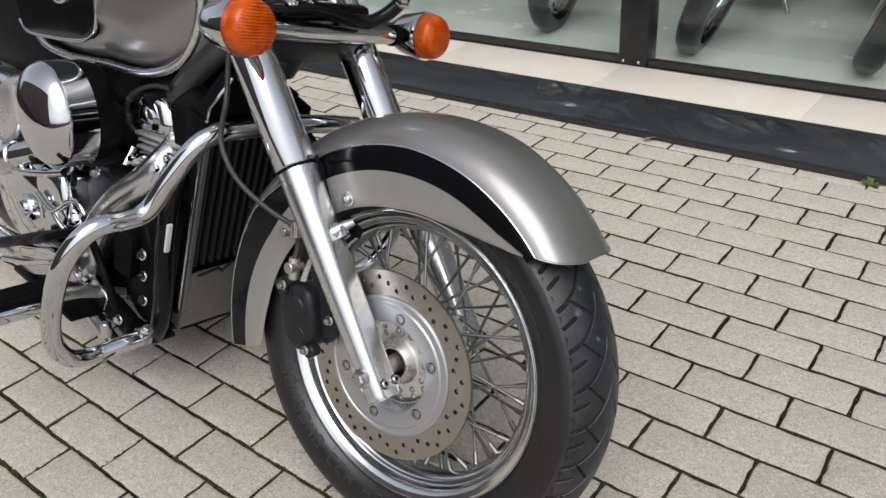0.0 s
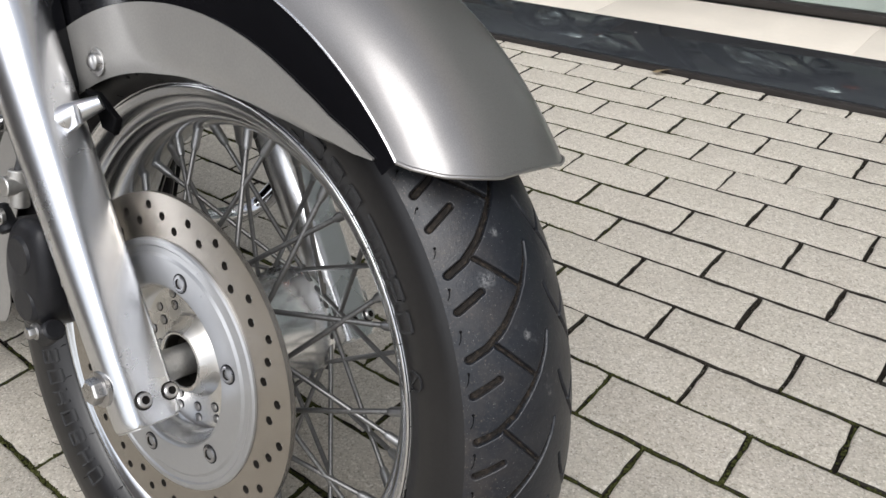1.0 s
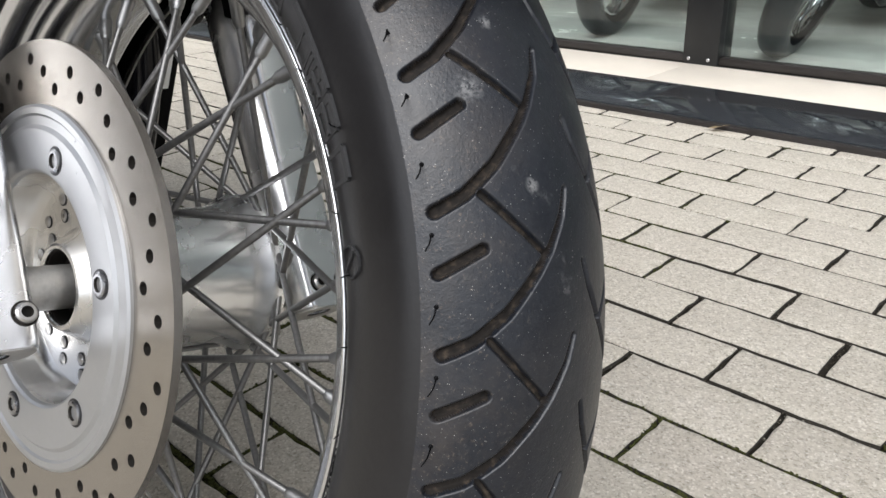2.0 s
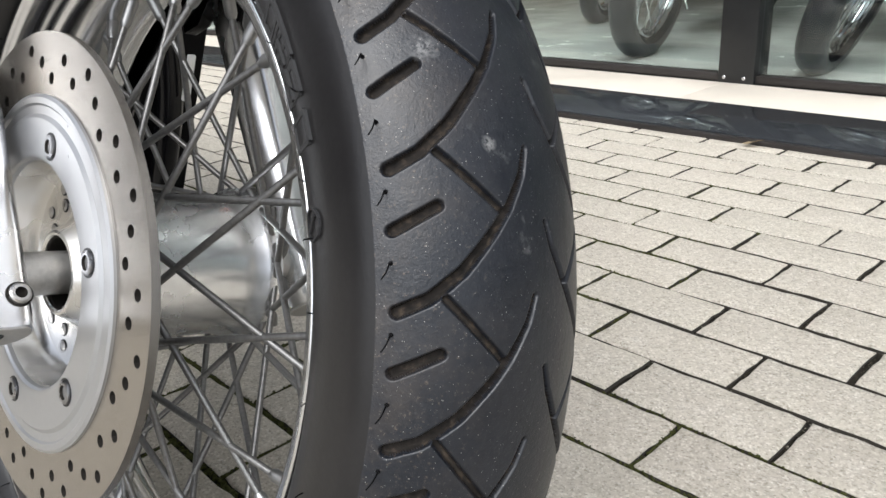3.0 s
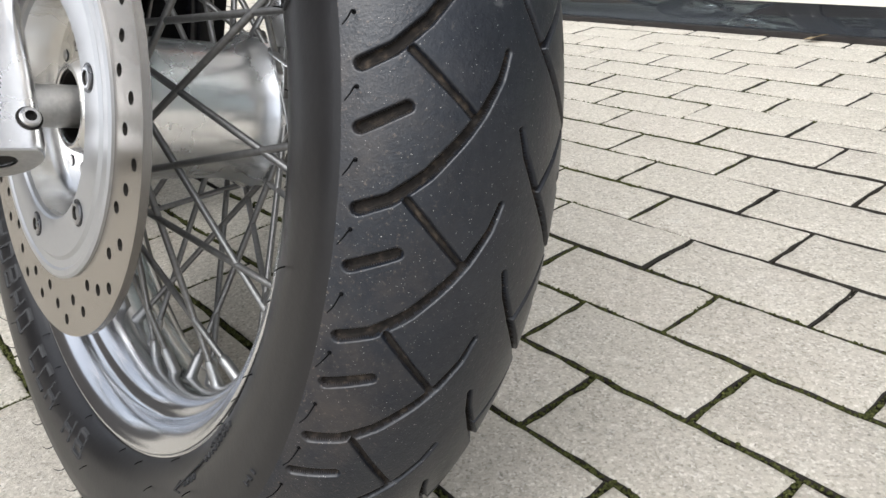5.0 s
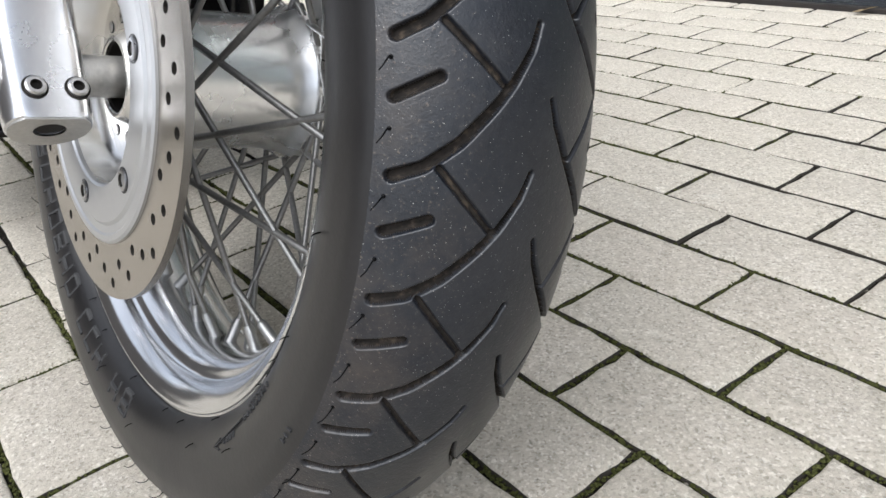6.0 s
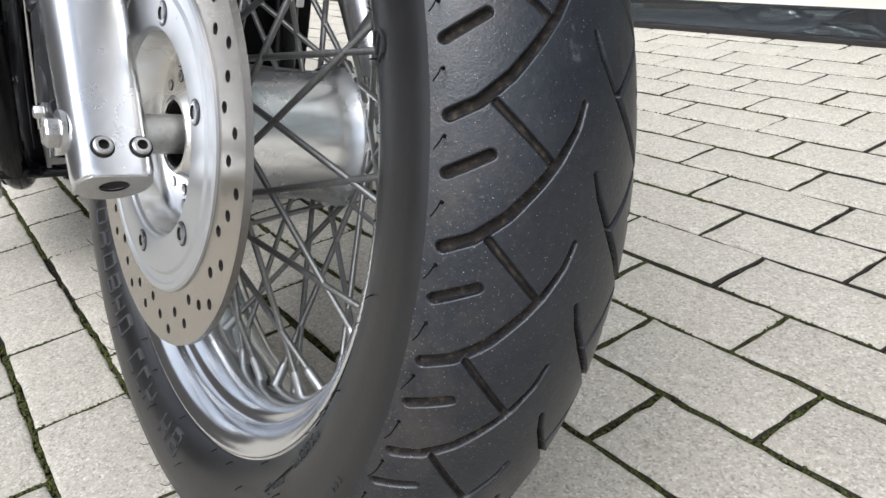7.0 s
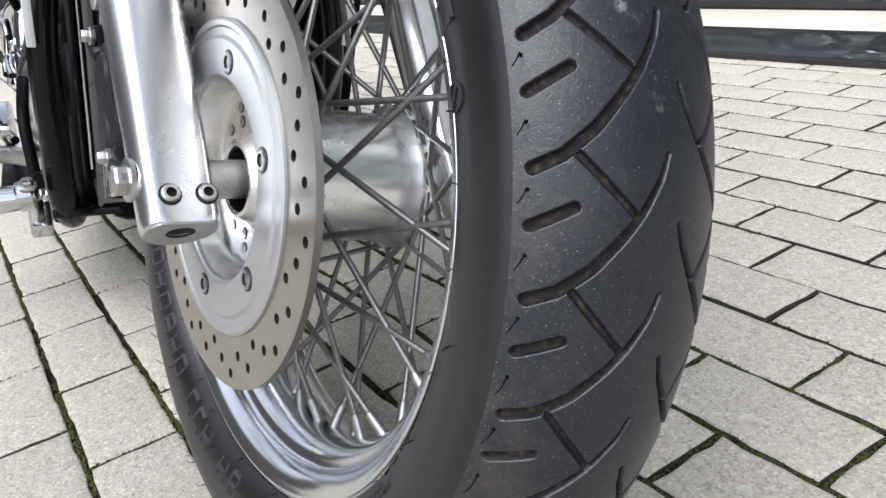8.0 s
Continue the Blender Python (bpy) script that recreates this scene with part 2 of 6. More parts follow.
def paver_concrete():
    m, b = base_material("paver_concrete", (0.470, 0.447, 0.393), 0.85, spec=0.3)
    n, l = node_set(m)
    info = n.new("ShaderNodeObjectInfo")
    geo = n.new("ShaderNodeNewGeometry")
    rnd = n.new("ShaderNodeMath")
    rnd.operation = "ADD"
    l.new(info.outputs["Random"], rnd.inputs[0])
    l.new(geo.outputs["Random Per Island"], rnd.inputs[1])
    fr = n.new("ShaderNodeMath")
    fr.operation = "FRACT"
    l.new(rnd.outputs[0], fr.inputs[0])
    tone = ramp(m, fr.outputs[0], [(0.0, (0.425, 0.383, 0.317)), (0.25, (0.503, 0.471, 0.391)), (0.5, (0.587, 0.542, 0.461)), (0.75, (0.463, 0.441, 0.350)), (1.0, (0.529, 0.466, 0.399))])
    gw = n.new("ShaderNodeNewGeometry")

    def wnoise(scale, detail, rough=0.6):
        t = n.new("ShaderNodeTexNoise")
        t.inputs["Scale"].default_value, t.inputs["Detail"].default_value, t.inputs["Roughness"].default_value = scale, detail, rough
        l.new(gw.outputs["Position"], t.inputs["Vector"])
        return t.outputs["Fac"]

    f1, f2, f3 = wnoise(19, 6, 0.68), wnoise(95, 8, 0.85), wnoise(620, 3)
    c = mix(m, 0.45, tone, ramp(m, f1, [(0.3, (0.353, 0.323, 0.262)), (0.5, (0.509, 0.471, 0.396)), (0.72, (0.653, 0.611, 0.528))]))
    c = mix(m, 0.62, c, ramp(m, f2, [(0.36, (0.183, 0.166, 0.135)), (0.5, (0.497, 0.458, 0.387)), (0.66, (0.670, 0.632, 0.562))]))
    # bright sand grains in patches, and small dark pits
    patch = ramp(m, wnoise(17, 3), [(0.46, 0.0), (0.60, 1.0)])
    sand = ramp(m, wnoise(260, 2), [(0.58, 0.0), (0.64, 0.8)])
    c = mix(m, mix(m, 1.0, patch, sand, "MULTIPLY"), c, (0.751, 0.724, 0.668))
    v = n.new("ShaderNodeTexVoronoi")
    v.inputs["Scale"].default_value = 150
    l.new(gw.outputs["Position"], v.inputs["Vector"])
    pit = ramp(m, v.outputs["Distance"], [(0.16, 1.0), (0.26, 0.0)])
    some = ramp(m, wnoise(75, 2), [(0.55, 0.0), (0.63, 0.75)])
    pits = mix(m, 1.0, pit, some, "MULTIPLY")
    c = mix(m, pits, c, (0.086, 0.077, 0.063))
    worn = ramp(m, wnoise(34, 4), [(0.62, 0.0), (0.72, 0.6)])
    c = mix(m, worn, c, (0.680, 0.670, 0.602))
    stain = ramp(m, wnoise(4.5, 3), [(0.60, 0.0), (0.74, 0.35)])
    c = mix(m, stain, c, (0.262, 0.242, 0.202))
    # fine aggregate: pale, grey and dark grains
    ag = n.new("ShaderNodeTexVoronoi")
    ag.inputs["Scale"].default_value = 430
    l.new(gw.outputs["Position"], ag.inputs["Vector"])
    hue = n.new("ShaderNodeSeparateColor")
    l.new(ag.outputs["Color"], hue.inputs[0])
    grains = ramp(m, hue.outputs[0], [(0.0, (0.15, 0.138, 0.115)), (0.22, (0.44, 0.415, 0.36)), (0.8, (0.57, 0.54, 0.48)), (1.0, (0.86, 0.84, 0.79))])
    c = mix(m, 0.42, c, grains)
    c = mix(m, 1.0, c, (1.055, 1.035, 1.02), "MULTIPLY")
    l.new(c, b.inputs["Base Color"])
    bump(m, b, f3, 0.5, 0.001, bump(m, b, f2, 1.0, 0.0035))
    return m


def joint_bed():
    m, b = base_material("joint_soil", (0.06, 0.055, 0.045), 0.95, spec=0.1)
    n, l = node_set(m)
    gw = n.new("ShaderNodeNewGeometry")
    t = n.new("ShaderNodeTexNoise")
    t.inputs["Scale"].default_value, t.inputs["Detail"].default_value = 90, 6
    u = n.new("ShaderNodeTexNoise")
    u.inputs["Scale"].default_value, u.inputs["Detail"].default_value = 3.2, 5
    for k in (t, u):
        l.new(gw.outputs["Position"], k.inputs["Vector"])
    soil = ramp(m, t.outputs["Fac"], [(0.3, (0.008, 0.007, 0.006)), (0.7, (0.030, 0.026, 0.020))])
    moss = ramp(m, t.outputs["Fac"], [(0.3, (0.018, 0.020, 0.008)), (0.7, (0.052, 0.054, 0.020))])
    l.new(mix(m, ramp(m, u.outputs["Fac"], [(0.55, 0.0), (0.68, 0.8)]), soil, moss), b.inputs["Base Color"])
    bump(m, b, t.outputs["Fac"], 0.8, 0.003)
    return m


def moss_green():
    m, b = base_material("moss", (0.08, 0.09, 0.025), 0.95, spec=0.1)
    l = m.node_tree.links
    f = noise_tex(m, 300, 5)
    l.new(ramp(m, f, [(0.3, (0.024, 0.027, 0.009)), (0.6, (0.062, 0.066, 0.022)), (0.8, (0.12, 0.115, 0.045))]), b.inputs["Base Color"])
    bump(m, b, f, 0.8, 0.002)
    return m


def joint_grit():
    m, b = base_material("joint_grit", (0.08, 0.07, 0.055), 0.95, spec=0.1)
    n, l = node_set(m)
    geo = n.new("ShaderNodeNewGeometry")
    l.new(ramp(m, geo.outputs["Random Per Island"], [(0.0, (0.010, 0.008, 0.006)), (0.6, (0.030, 0.026, 0.020)), (0.92, (0.085, 0.076, 0.060)), (1.0, (0.24, 0.225, 0.19))]), b.inputs["Base Color"])
    return m


def granite():
    m, b = base_material("black_granite", (0.03, 0.033, 0.035), 0.16, spec=0.9)
    n, l = node_set(m)
    f1, f2 = noise_tex(m, 70, 8, 0.75, (1.0, 1.6, 1.0)), noise_tex(m, 5, 4)
    c = ramp(m, f1, [(0.42, (0.028, 0.031, 0.036)), (0.62, (0.046, 0.050, 0.057)), (0.74, (0.15, 0.155, 0.16))])
    l.new(mix(m, 0.3, c, ramp(m, f2, [(0.3, (0.02, 0.022, 0.024)), (0.7, (0.05, 0.053, 0.056))])), b.inputs["Base Color"])
    l.new(ramp(m, f2, [(0.3, 0.03), (0.7, 0.10)]), b.inputs["Roughness"])
    return m


GRANITE, PAVER, BED, MOSS, GRIT = granite(), paver_concrete(), joint_bed(), moss_green(), joint_grit()
PAINT, SKIRT, ROTOR = paint_silver(), matt_silver(), rotor_metal()
TREAD, GROOVE, SIDEWALL = tyre_rubber(), groove_rubber(), sidewall_rubber()
BEIGE = simple("beige_stone", (0.64, 0.58, 0.50), 0.5, vary=0.06, scale=8, bumps=0.03)
BRONZE = simple("bronze_frame", (0.035, 0.031, 0.029), 0.45, 0.3, vary=0.15, scale=30)
POST = simple("black_aluminium", (0.014, 0.015, 0.016), 0.4, 0.2, vary=0.2, scale=20)
SHOP_FLOOR = simple("shop_floor_tile", (0.58, 0.60, 0.575), 0.22, vary=0.08, scale=3, bumps=0.01)
SHOP_WALL = simple("shop_wall", (0.62, 0.61, 0.59), 0.8, vary=0.06, scale=3)
BROWN = simple("brown_wood", (0.24, 0.16, 0.10), 0.5, vary=0.2, scale=9)
FACADE = simple("render_facade", (0.42, 0.40, 0.37), 0.9, vary=0.1, scale=2)
STREET_WALL = simple("street_wall", (0.20, 0.17, 0.145), 0.9, vary=0.25, scale=0.7)
# flank colour of the pavers: clinging soil, with the joint's shade put in
SHADED_SOIL = simple("shaded_soil_concrete", (0.026, 0.022, 0.017), 0.95, vary=0.35, scale=60, bumps=0.3)
LEAF = simple("dry_leaf", (0.42, 0.33, 0.20), 0.7, vary=0.3, scale=120)
WEED = simple("weed_green", (0.19, 0.25, 0.045), 0.6, vary=0.3, scale=100)
SEAT = simple("seat_vinyl", (0.004, 0.004, 0.005), 0.6, vary=0.2, scale=60, bumps=0.2)
SEAT.node_tree.nodes["Principled BSDF"].inputs["Specular IOR Level"].default_value = 0.25
WHITE = simple("white_reflector", (0.75, 0.75, 0.74), 0.4, vary=0.05)


def dusty_bowl():
    """Polished aluminium with tan road dust and a few dark blots."""
    m, b = base_material("dusty_aluminium", (0.7, 0.68, 0.64), 0.24, 0.95)
    l = m.node_tree.links
    f, g = noise_tex(m, 12, 3), noise_tex(m, 70, 4)
    film = ramp(m, f, [(0.40, (0.76, 0.757, 0.75)), (0.66, (0.64, 0.61, 0.56))])
    blot = ramp(m, g, [(0.70, 0.0), (0.77, 0.5)])
    l.new(mix(m, blot, film, (0.16, 0.14, 0.11)), b.inputs["Base Color"])
    l.new(ramp(m, f, [(0.36, 0.16), (0.62, 0.36)]), b.inputs["Roughness"])
    l.new(ramp(m, f, [(0.4, 1.0), (0.65, 0.78)]), b.inputs["Metallic"])
    return m


BOWL = dusty_bowl()


def orange_lens():
    m, b = base_material("orange_lens", (0.86, 0.15, 0.006), 0.22, coat=0.0, spec=0.35)
    l = m.node_tree.links
    f = noise_tex(m, 60, 4)
    l.new(ramp(m, f, [(0.3, (0.40, 0.047, 0.0)), (0.7, (0.66, 0.105, 0.0005))]), b.inputs["Base Color"])
    b.inputs["Transmission Weight"].default_value = 0.08
    b.inputs["Subsurface Weight"].default_value = 0.1
    b.inputs["Subsurface Radius"].default_value = (0.02, 0.006, 0.001)
    return m


def pane_glass():
    m, b = base_material("pane_glass", (0.86, 0.93, 0.90), 0.0)
    b.inputs["Transmission Weight"].default_value = 1.0
    b.inputs["IOR"].default_value = 1.45
    return m


ORANGE, GLASS = orange_lens(), pane_glass()

# ---- building helpers ----
PLACE = {}


def link(name, me, mat, parent=None, m=None, label="", smooth=True, angle=40):
    """Link a mesh as one object under a parent, in the frame m."""
    ob = new(name, me)
    m = m or Matrix()
    if mat is not None and not me.materials:
        for one in mat if isinstance(mat, tuple) else (mat,):
            me.materials.append(one)
    if smooth:
        me.polygons.foreach_set("use_smooth", [True] * len(me.polygons))
        if angle < 180:
            me.set_sharp_from_angle(angle=radians(angle))
    if parent is not None:
        ob.parent = parent
        ob.matrix_parent_inverse = PLACE[parent.name].inverted()
    ob.matrix_basis = m
    PLACE[ob.name] = m.copy()
    if label:
        tagged(ob, label)
    return ob


def part(name, bm, mat, parent=None, m=None, label="", smooth=True, angle=40):
    me = bpy.data.meshes.new(name)
    bmesh.ops.recalc_face_normals(bm, faces=bm.faces)
    bm.to_mesh(me)
    bm.free()
    return link(name, me, mat, parent, m, label, smooth, angle)


def root(name, m):
    e = new(name)
    e.matrix_basis = m
    PLACE[e.name] = m.copy()
    return e


def joined(*bms):
    out = bmesh.new()
    for b in bms:
        me = bpy.data.meshes.new("tmp")
        b.to_mesh(me)
        out.from_mesh(me)
        bpy.data.meshes.remove(me)
        b.free()
    return out


def box(size, at=(0, 0, 0), bevel=0.0, m=None, segs=2):
    bm = bmesh.new()
    bmesh.ops.create_cube(bm, size=1, matrix=Matrix.Diagonal((*size, 1)))
    if bevel > 0:
        bmesh.ops.bevel(bm, geom=list(bm.edges), offset=bevel, segments=segs, profile=0.5, affect="EDGES")
    bmesh.ops.transform(bm, matrix=Matrix.Translation(at) @ (m or Matrix()), verts=bm.verts)
    return bm


def turned(profile, axis_at=(0, 0, 0), direction=(0, 1, 0), segs=48):
    """A turned body: profile rows (along, radius), about direction from axis_at."""
    bm = bmesh.new()
    q = Vector(direction).normalized().to_track_quat("Z", "Y").to_matrix()
    rings = []
    for a, r in profile:
        if r < 1e-6:
            rings.append([bm.verts.new(Vector(axis_at) + q @ Vector((0, 0, a)))])
        else:
            rings.append([bm.verts.new(Vector(axis_at) + q @ Vector((r * math.cos(k * math.tau / segs), r * math.sin(k * math.tau / segs), a))) for k in range(segs)])
    for p, s in zip(rings, rings[1:]):
        for k in range(segs):
            j = (k + 1) % segs
            quad = [p[k % len(p)], p[j % len(p)], s[j % len(s)], s[k % len(s)]]
            quad = [v for i, v in enumerate(quad) if v not in quad[:i]]
            if len(quad) > 2:
                bm.faces.new(quad)
    return bm


def rod(a, b, r0, r1=None, segs=20, bevel=0.0):
    """A round bar from a to b with closed ends."""
    a, b = Vector(a), Vector(b)
    n = (b - a).length
    r1 = r0 if r1 is None else r1
    e = bevel
    prof = [(0, 0), (0, r0 - e), (e, r0), (n - e, r1), (n, r1 - e), (n, 0)] if e > 0 else [(0, 0), (0, r0), (n, r1), (n, 0)]
    return turned(prof, a, b - a, segs)


def spline(points, steps=8):
    """Catmull-Rom curve through the points."""
    p = [Vector(q) for q in points]
    p = [2 * p[0] - p[1]] + p + [2 * p[-1] - p[-2]]
    out = []
    for i in range(1, len(p) - 2):
        for k in range(steps):
            t = k / steps
            out.append(0.5 * ((2 * p[i]) + (p[i + 1] - p[i - 1]) * t + (2 * p[i - 1] - 5 * p[i] + 4 * p[i + 1] - p[i + 2]) * t * t + (3 * p[i] - p[i - 1] - 3 * p[i + 1] + p[i + 2]) * t ** 3))
    out.append(p[-2])
    return out


def pipe(points, radius, segs=16, steps=8, smooth_path=True, closed=True):
    """A round tube along a curve; radius may be one number or a pair (start, end)."""
    path = spline(points, steps) if smooth_path else [Vector(q) for q in points]
    bm = bmesh.new()
    r0, r1 = radius if isinstance(radius, tuple) else (radius, radius)
    rings, side = [], None
    for i, p in enumerate(path):
        d = (path[min(i + 1, len(path) - 1)] - path[max(i - 1, 0)]).normalized()
        if side is None:
            side = d.orthogonal().normalized()
        side = (side - d * side.dot(d)).normalized()
        up = d.cross(side)
        r = r0 + (r1 - r0) * i / (len(path) - 1)
        rings.append([bm.verts.new(p + r * (math.cos(k * math.tau / segs) * side + math.sin(k * math.tau / segs) * up)) for k in range(segs)])
    for a, b in zip(rings, rings[1:]):
        for k in range(segs):
            j = (k + 1) % segs
            bm.faces.new((a[k], a[j], b[j], b[k]))
    if closed:
        bm.faces.new(rings[0])
        bm.faces.new(rings[-1])
    return bm


def outline(points, steps=6):
    """A closed smooth outline in (x, z) through the points."""
    n, out = len(points), []
    for i in range(n):
        p = [Vector(points[(i + k - 1) % n]) for k in range(4)]
        for k in range(steps):
            t = k / steps
            out.append(0.5 * ((2 * p[1]) + (p[2] - p[0]) * t + (2 * p[0] - 5 * p[1] + 4 * p[2] - p[3]) * t * t + (3 * p[1] - p[0] - 3 * p[2] + p[3]) * t ** 3))
    return out


def pillow(points, y0, y1, rim=0.02, swell=0.0, steps=6, sharp=False):
    """A plate whose outline lies in (x, z), from y0 (back) to y1 (face), with a rounded rim and a swelling face."""
    pts = [Vector(p) for p in points] if sharp else outline(points, steps)
    c = sum(pts, Vector((0, 0))) / len(pts)
    size = min((p - c).length for p in pts)
    sgn = 1 if y1 > y0 else -1
    rows = [(0.0, y0)]
    for k in range(6):
        a = k / 5 * math.pi / 2
        rows.append((rim * (1 - math.cos(a)), y1 - sgn * rim * (1 - math.sin(a))))
    for k in range(1, 5):
        f = k / 5
        rows.append((rim + (size - rim) * f, y1 + sgn * swell * (1 - (1 - f) ** 2)))
    bm = bmesh.new()
    rings = []
    for inset, y in rows:
        f = max(0.02, 1 - inset / size)
        rings.append([bm.verts.new((c.x + (p.x - c.x) * f, y, c.y + (p.y - c.y) * f)) for p in pts])
    for a, b in zip(rings, rings[1:]):
        for k in range(len(pts)):
            j = (k + 1) % len(pts)
            bm.faces.new((a[k], a[j], b[j], b[k]))
    bm.faces.new(rings[-1])
    bm.faces.new(rings[0])
    return bm


def socket_bolt(at, direction, r=0.0062, h=0.005, sunk=0.55):
    """A round bolt head with a six-sided socket."""
    d = Vector(direction).normalized()
    bm = turned([(-0.003, r), (h * 0.7, r), (h, r * 0.82), (h, r * sunk), (h * 0.1, r * sunk * 0.95), (h * 0.1, 0)], at, d, 24)
    bm.faces.ensure_lookup_table()
    for f in bm.faces[-48:]:
        f.material_index = 1
    return bm


def hex_bolt(at, direction, r=0.008, h=0.007):
    d = Vector(direction).normalized()
    washer = turned([(-0.002, r * 1.35), (0.0012, r * 1.35), (0.0018, r * 1.2), (0.0018, 0)], at, d, 24)
    head = turned([(0, r), (h * 0.85, r), (h, r * 0.85), (h, 0)], at, d, 6)
    return joined(washer, head)


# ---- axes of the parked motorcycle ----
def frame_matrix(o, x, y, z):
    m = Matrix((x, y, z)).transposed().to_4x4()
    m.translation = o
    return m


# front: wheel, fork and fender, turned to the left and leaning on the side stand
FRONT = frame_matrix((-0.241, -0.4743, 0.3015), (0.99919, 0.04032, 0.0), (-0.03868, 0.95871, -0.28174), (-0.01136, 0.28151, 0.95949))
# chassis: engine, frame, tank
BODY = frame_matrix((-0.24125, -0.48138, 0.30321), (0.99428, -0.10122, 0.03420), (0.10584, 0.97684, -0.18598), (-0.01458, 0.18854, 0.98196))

# ---- ground, threshold and shop front ----
ground = part("ground", box((400, 400, 0.2), (0, 0, -0.114)), BED, smooth=False)
tagged(ground, "dark mossy soil bed showing in the joints between grey concrete pavers", "ground", kind="structure")


def slab(x0, x1, y0, y1, z0, z1, bevel=0.002):
    return box((x1 - x0, y1 - y0, z1 - z0), ((x0 + x1) / 2, (y0 + y1) / 2, (z0 + z1) / 2), bevel)


threshold = part("threshold", slab(-12, 12, 1.165, 1.80, -0.05, 0.001), BRONZE, smooth=False)
tagged(threshold, "low shop threshold of polished black granite and beige stone strips", "threshold", kind="structure")
part("edge_trim", slab(-12, 12, 1.148, 1.168, -0.03, 0.010), BRONZE, threshold, label="dark bronze edge trim along the granite")
for k in range(-6, 7):
    x = -0.875 + 1.62 * k
    part("granite_slab", slab(x + 0.0006, x + 1.6194, 1.170, 1.499, 0.001, 0.0125, 0.0008), GRANITE, threshold)
for k in range(-14, 15):
    x = -0.215 + 0.8 * k
    part("beige_slab", slab(x + 0.0003, x + 0.7997, 1.500, 1.80, 0.001, 0.0125, 0.0005), BEIGE, threshold)

front = part("shop_front", slab(-12, 12, 1.80, 1.86, 2.55, 4.6), FACADE)
tagged(front, "glazed shop front with black aluminium posts and bronze bottom rails", "shop front", kind="structure")
POSTS = (-6.33, -3.655, -0.98, 1.695, 4.37, 7.045)
for x in POSTS:
    post = part("post", slab(x - 0.062, x + 0.062, 1.80, 1.90, 0.0125, 2.55, 0.003), POST, front)
    for dx in (-0.040, 0.029):
        part("post_bolt", socket_bolt((x + dx, 1.800, 0.030), (0, -1, 0), 0.006, 0.003), (CHROME, STEEL), post)
for a, b in zip(POSTS, POSTS[1:]):
    part("bottom_rail", slab(a + 0.062, b - 0.062, 1.81, 1.86, 0.0125, 0.040, 0.003), BRONZE, front)
    pane = part("pane", slab(a + 0.062, b - 0.062, 1.832, 1.840, 0.040, 2.55, 0.0), GLASS, front, smooth=False)
    pane.visible_shadow = False
shop_floor = part("floor", slab(-12, 12, 1.86, 8.0, -0.05, 0.0125), SHOP_FLOOR, smooth=False)
tagged(shop_floor, "smooth grey-green tiled showroom floor", "floor", kind="structure")
wall = part("wall_north", slab(-12, 12, 8.0, 8.2, 0, 4.6), SHOP_WALL, smooth=False)
tagged(wall, "plain grey back wall of the showroom", "wall", kind="structure")
for nm, x in (("wall_west", -12.1), ("wall_east", 12.1)):
    w = part(nm, slab(x - 0.1, x + 0.1, 1.80, 8.2, 0, 4.6), SHOP_WALL, smooth=False)
    tagged(w, "plain grey side wall of the showroom", "wall", kind="structure")
ceiling = part("ceiling", slab(-12, 12, 1.86, 8.0, 3.2, 3.3), SHOP_WALL, smooth=False)
tagged(ceiling, "plain light showroom ceiling", "ceiling", kind="structure")
# unseen wall, added to cut horizon light and darken the chrome's reflections
opposite = part("wall_south", slab(-60, -2.5, -11.3, -11, 0, 9.5), STREET_WALL, smooth=False)
tagged(opposite, "plain unseen wall added across the street for dark reflections", "wall", kind="structure")

# ---- the parked motorcycle: front wheel ----
bike = root("motorcycle", Matrix.Translation((-0.9, -0.45, 0.0)))
tagged(bike, "silver and black cruiser motorcycle with chrome trim parked on pavers", "motorcycle")


def rim_mesh():
    rough = [(-0.0480, 0.2326), (-0.0508, 0.2318), (-0.0510, 0.2300), (-0.0496, 0.2272), (-0.0478, 0.2236), (-0.0452, 0.2203), (-0.0418, 0.2172), (-0.0380, 0.2150), (-0.0345, 0.2138), (-0.0318, 0.2124), (-0.0298, 0.2098), (-0.0280, 0.2064), (-0.0252, 0.2034), (-0.0210, 0.2006), (-0.0155, 0.1982), (-0.0085, 0.1964), (0.0, 0.1957)]
    half = [(p.x, p.y) for p in spline([(a, r, 0) for a, r in rough], 3)]
    inner = half + [(-a, r) for a, r in reversed(half[:-1])]
    outer = [(a * 0.97, r + 0.0035) for a, r in reversed(inner)]
    return turned(inner + outer + [inner[0]], segs=128)


wheel = part("front_wheel", rim_mesh(), RIM, bike, FRONT, "chrome wire-spoked front wheel with black tyre", angle=50)

RHO = 0.078
PITCH = 360 / 33
J0 = 6.6
# tread grooves of one side: rows of (degrees past the junction, axial millimetres), half width at each end, depth
GROOVES = (
    ([(-6.9, -60.0), (-5.9, -51), (-3.9, -39.5), (-1.2, -27), (0.5, -19.5), (3.0, -10.8), (4.9, -7)], 3.0, 1.3, 4.6),
    ([(5.0, -45.8), (2.7, -35.2), (0.3, -22.5)], 1.8, 1.6, 3.8),
    ([(-0.7, -60.5), (0.9, -47.2)], 2.7, 2.5, 4.6),
)


def lateral(y):
    return RHO * math.asin(max(-1, min(1, y / RHO)))


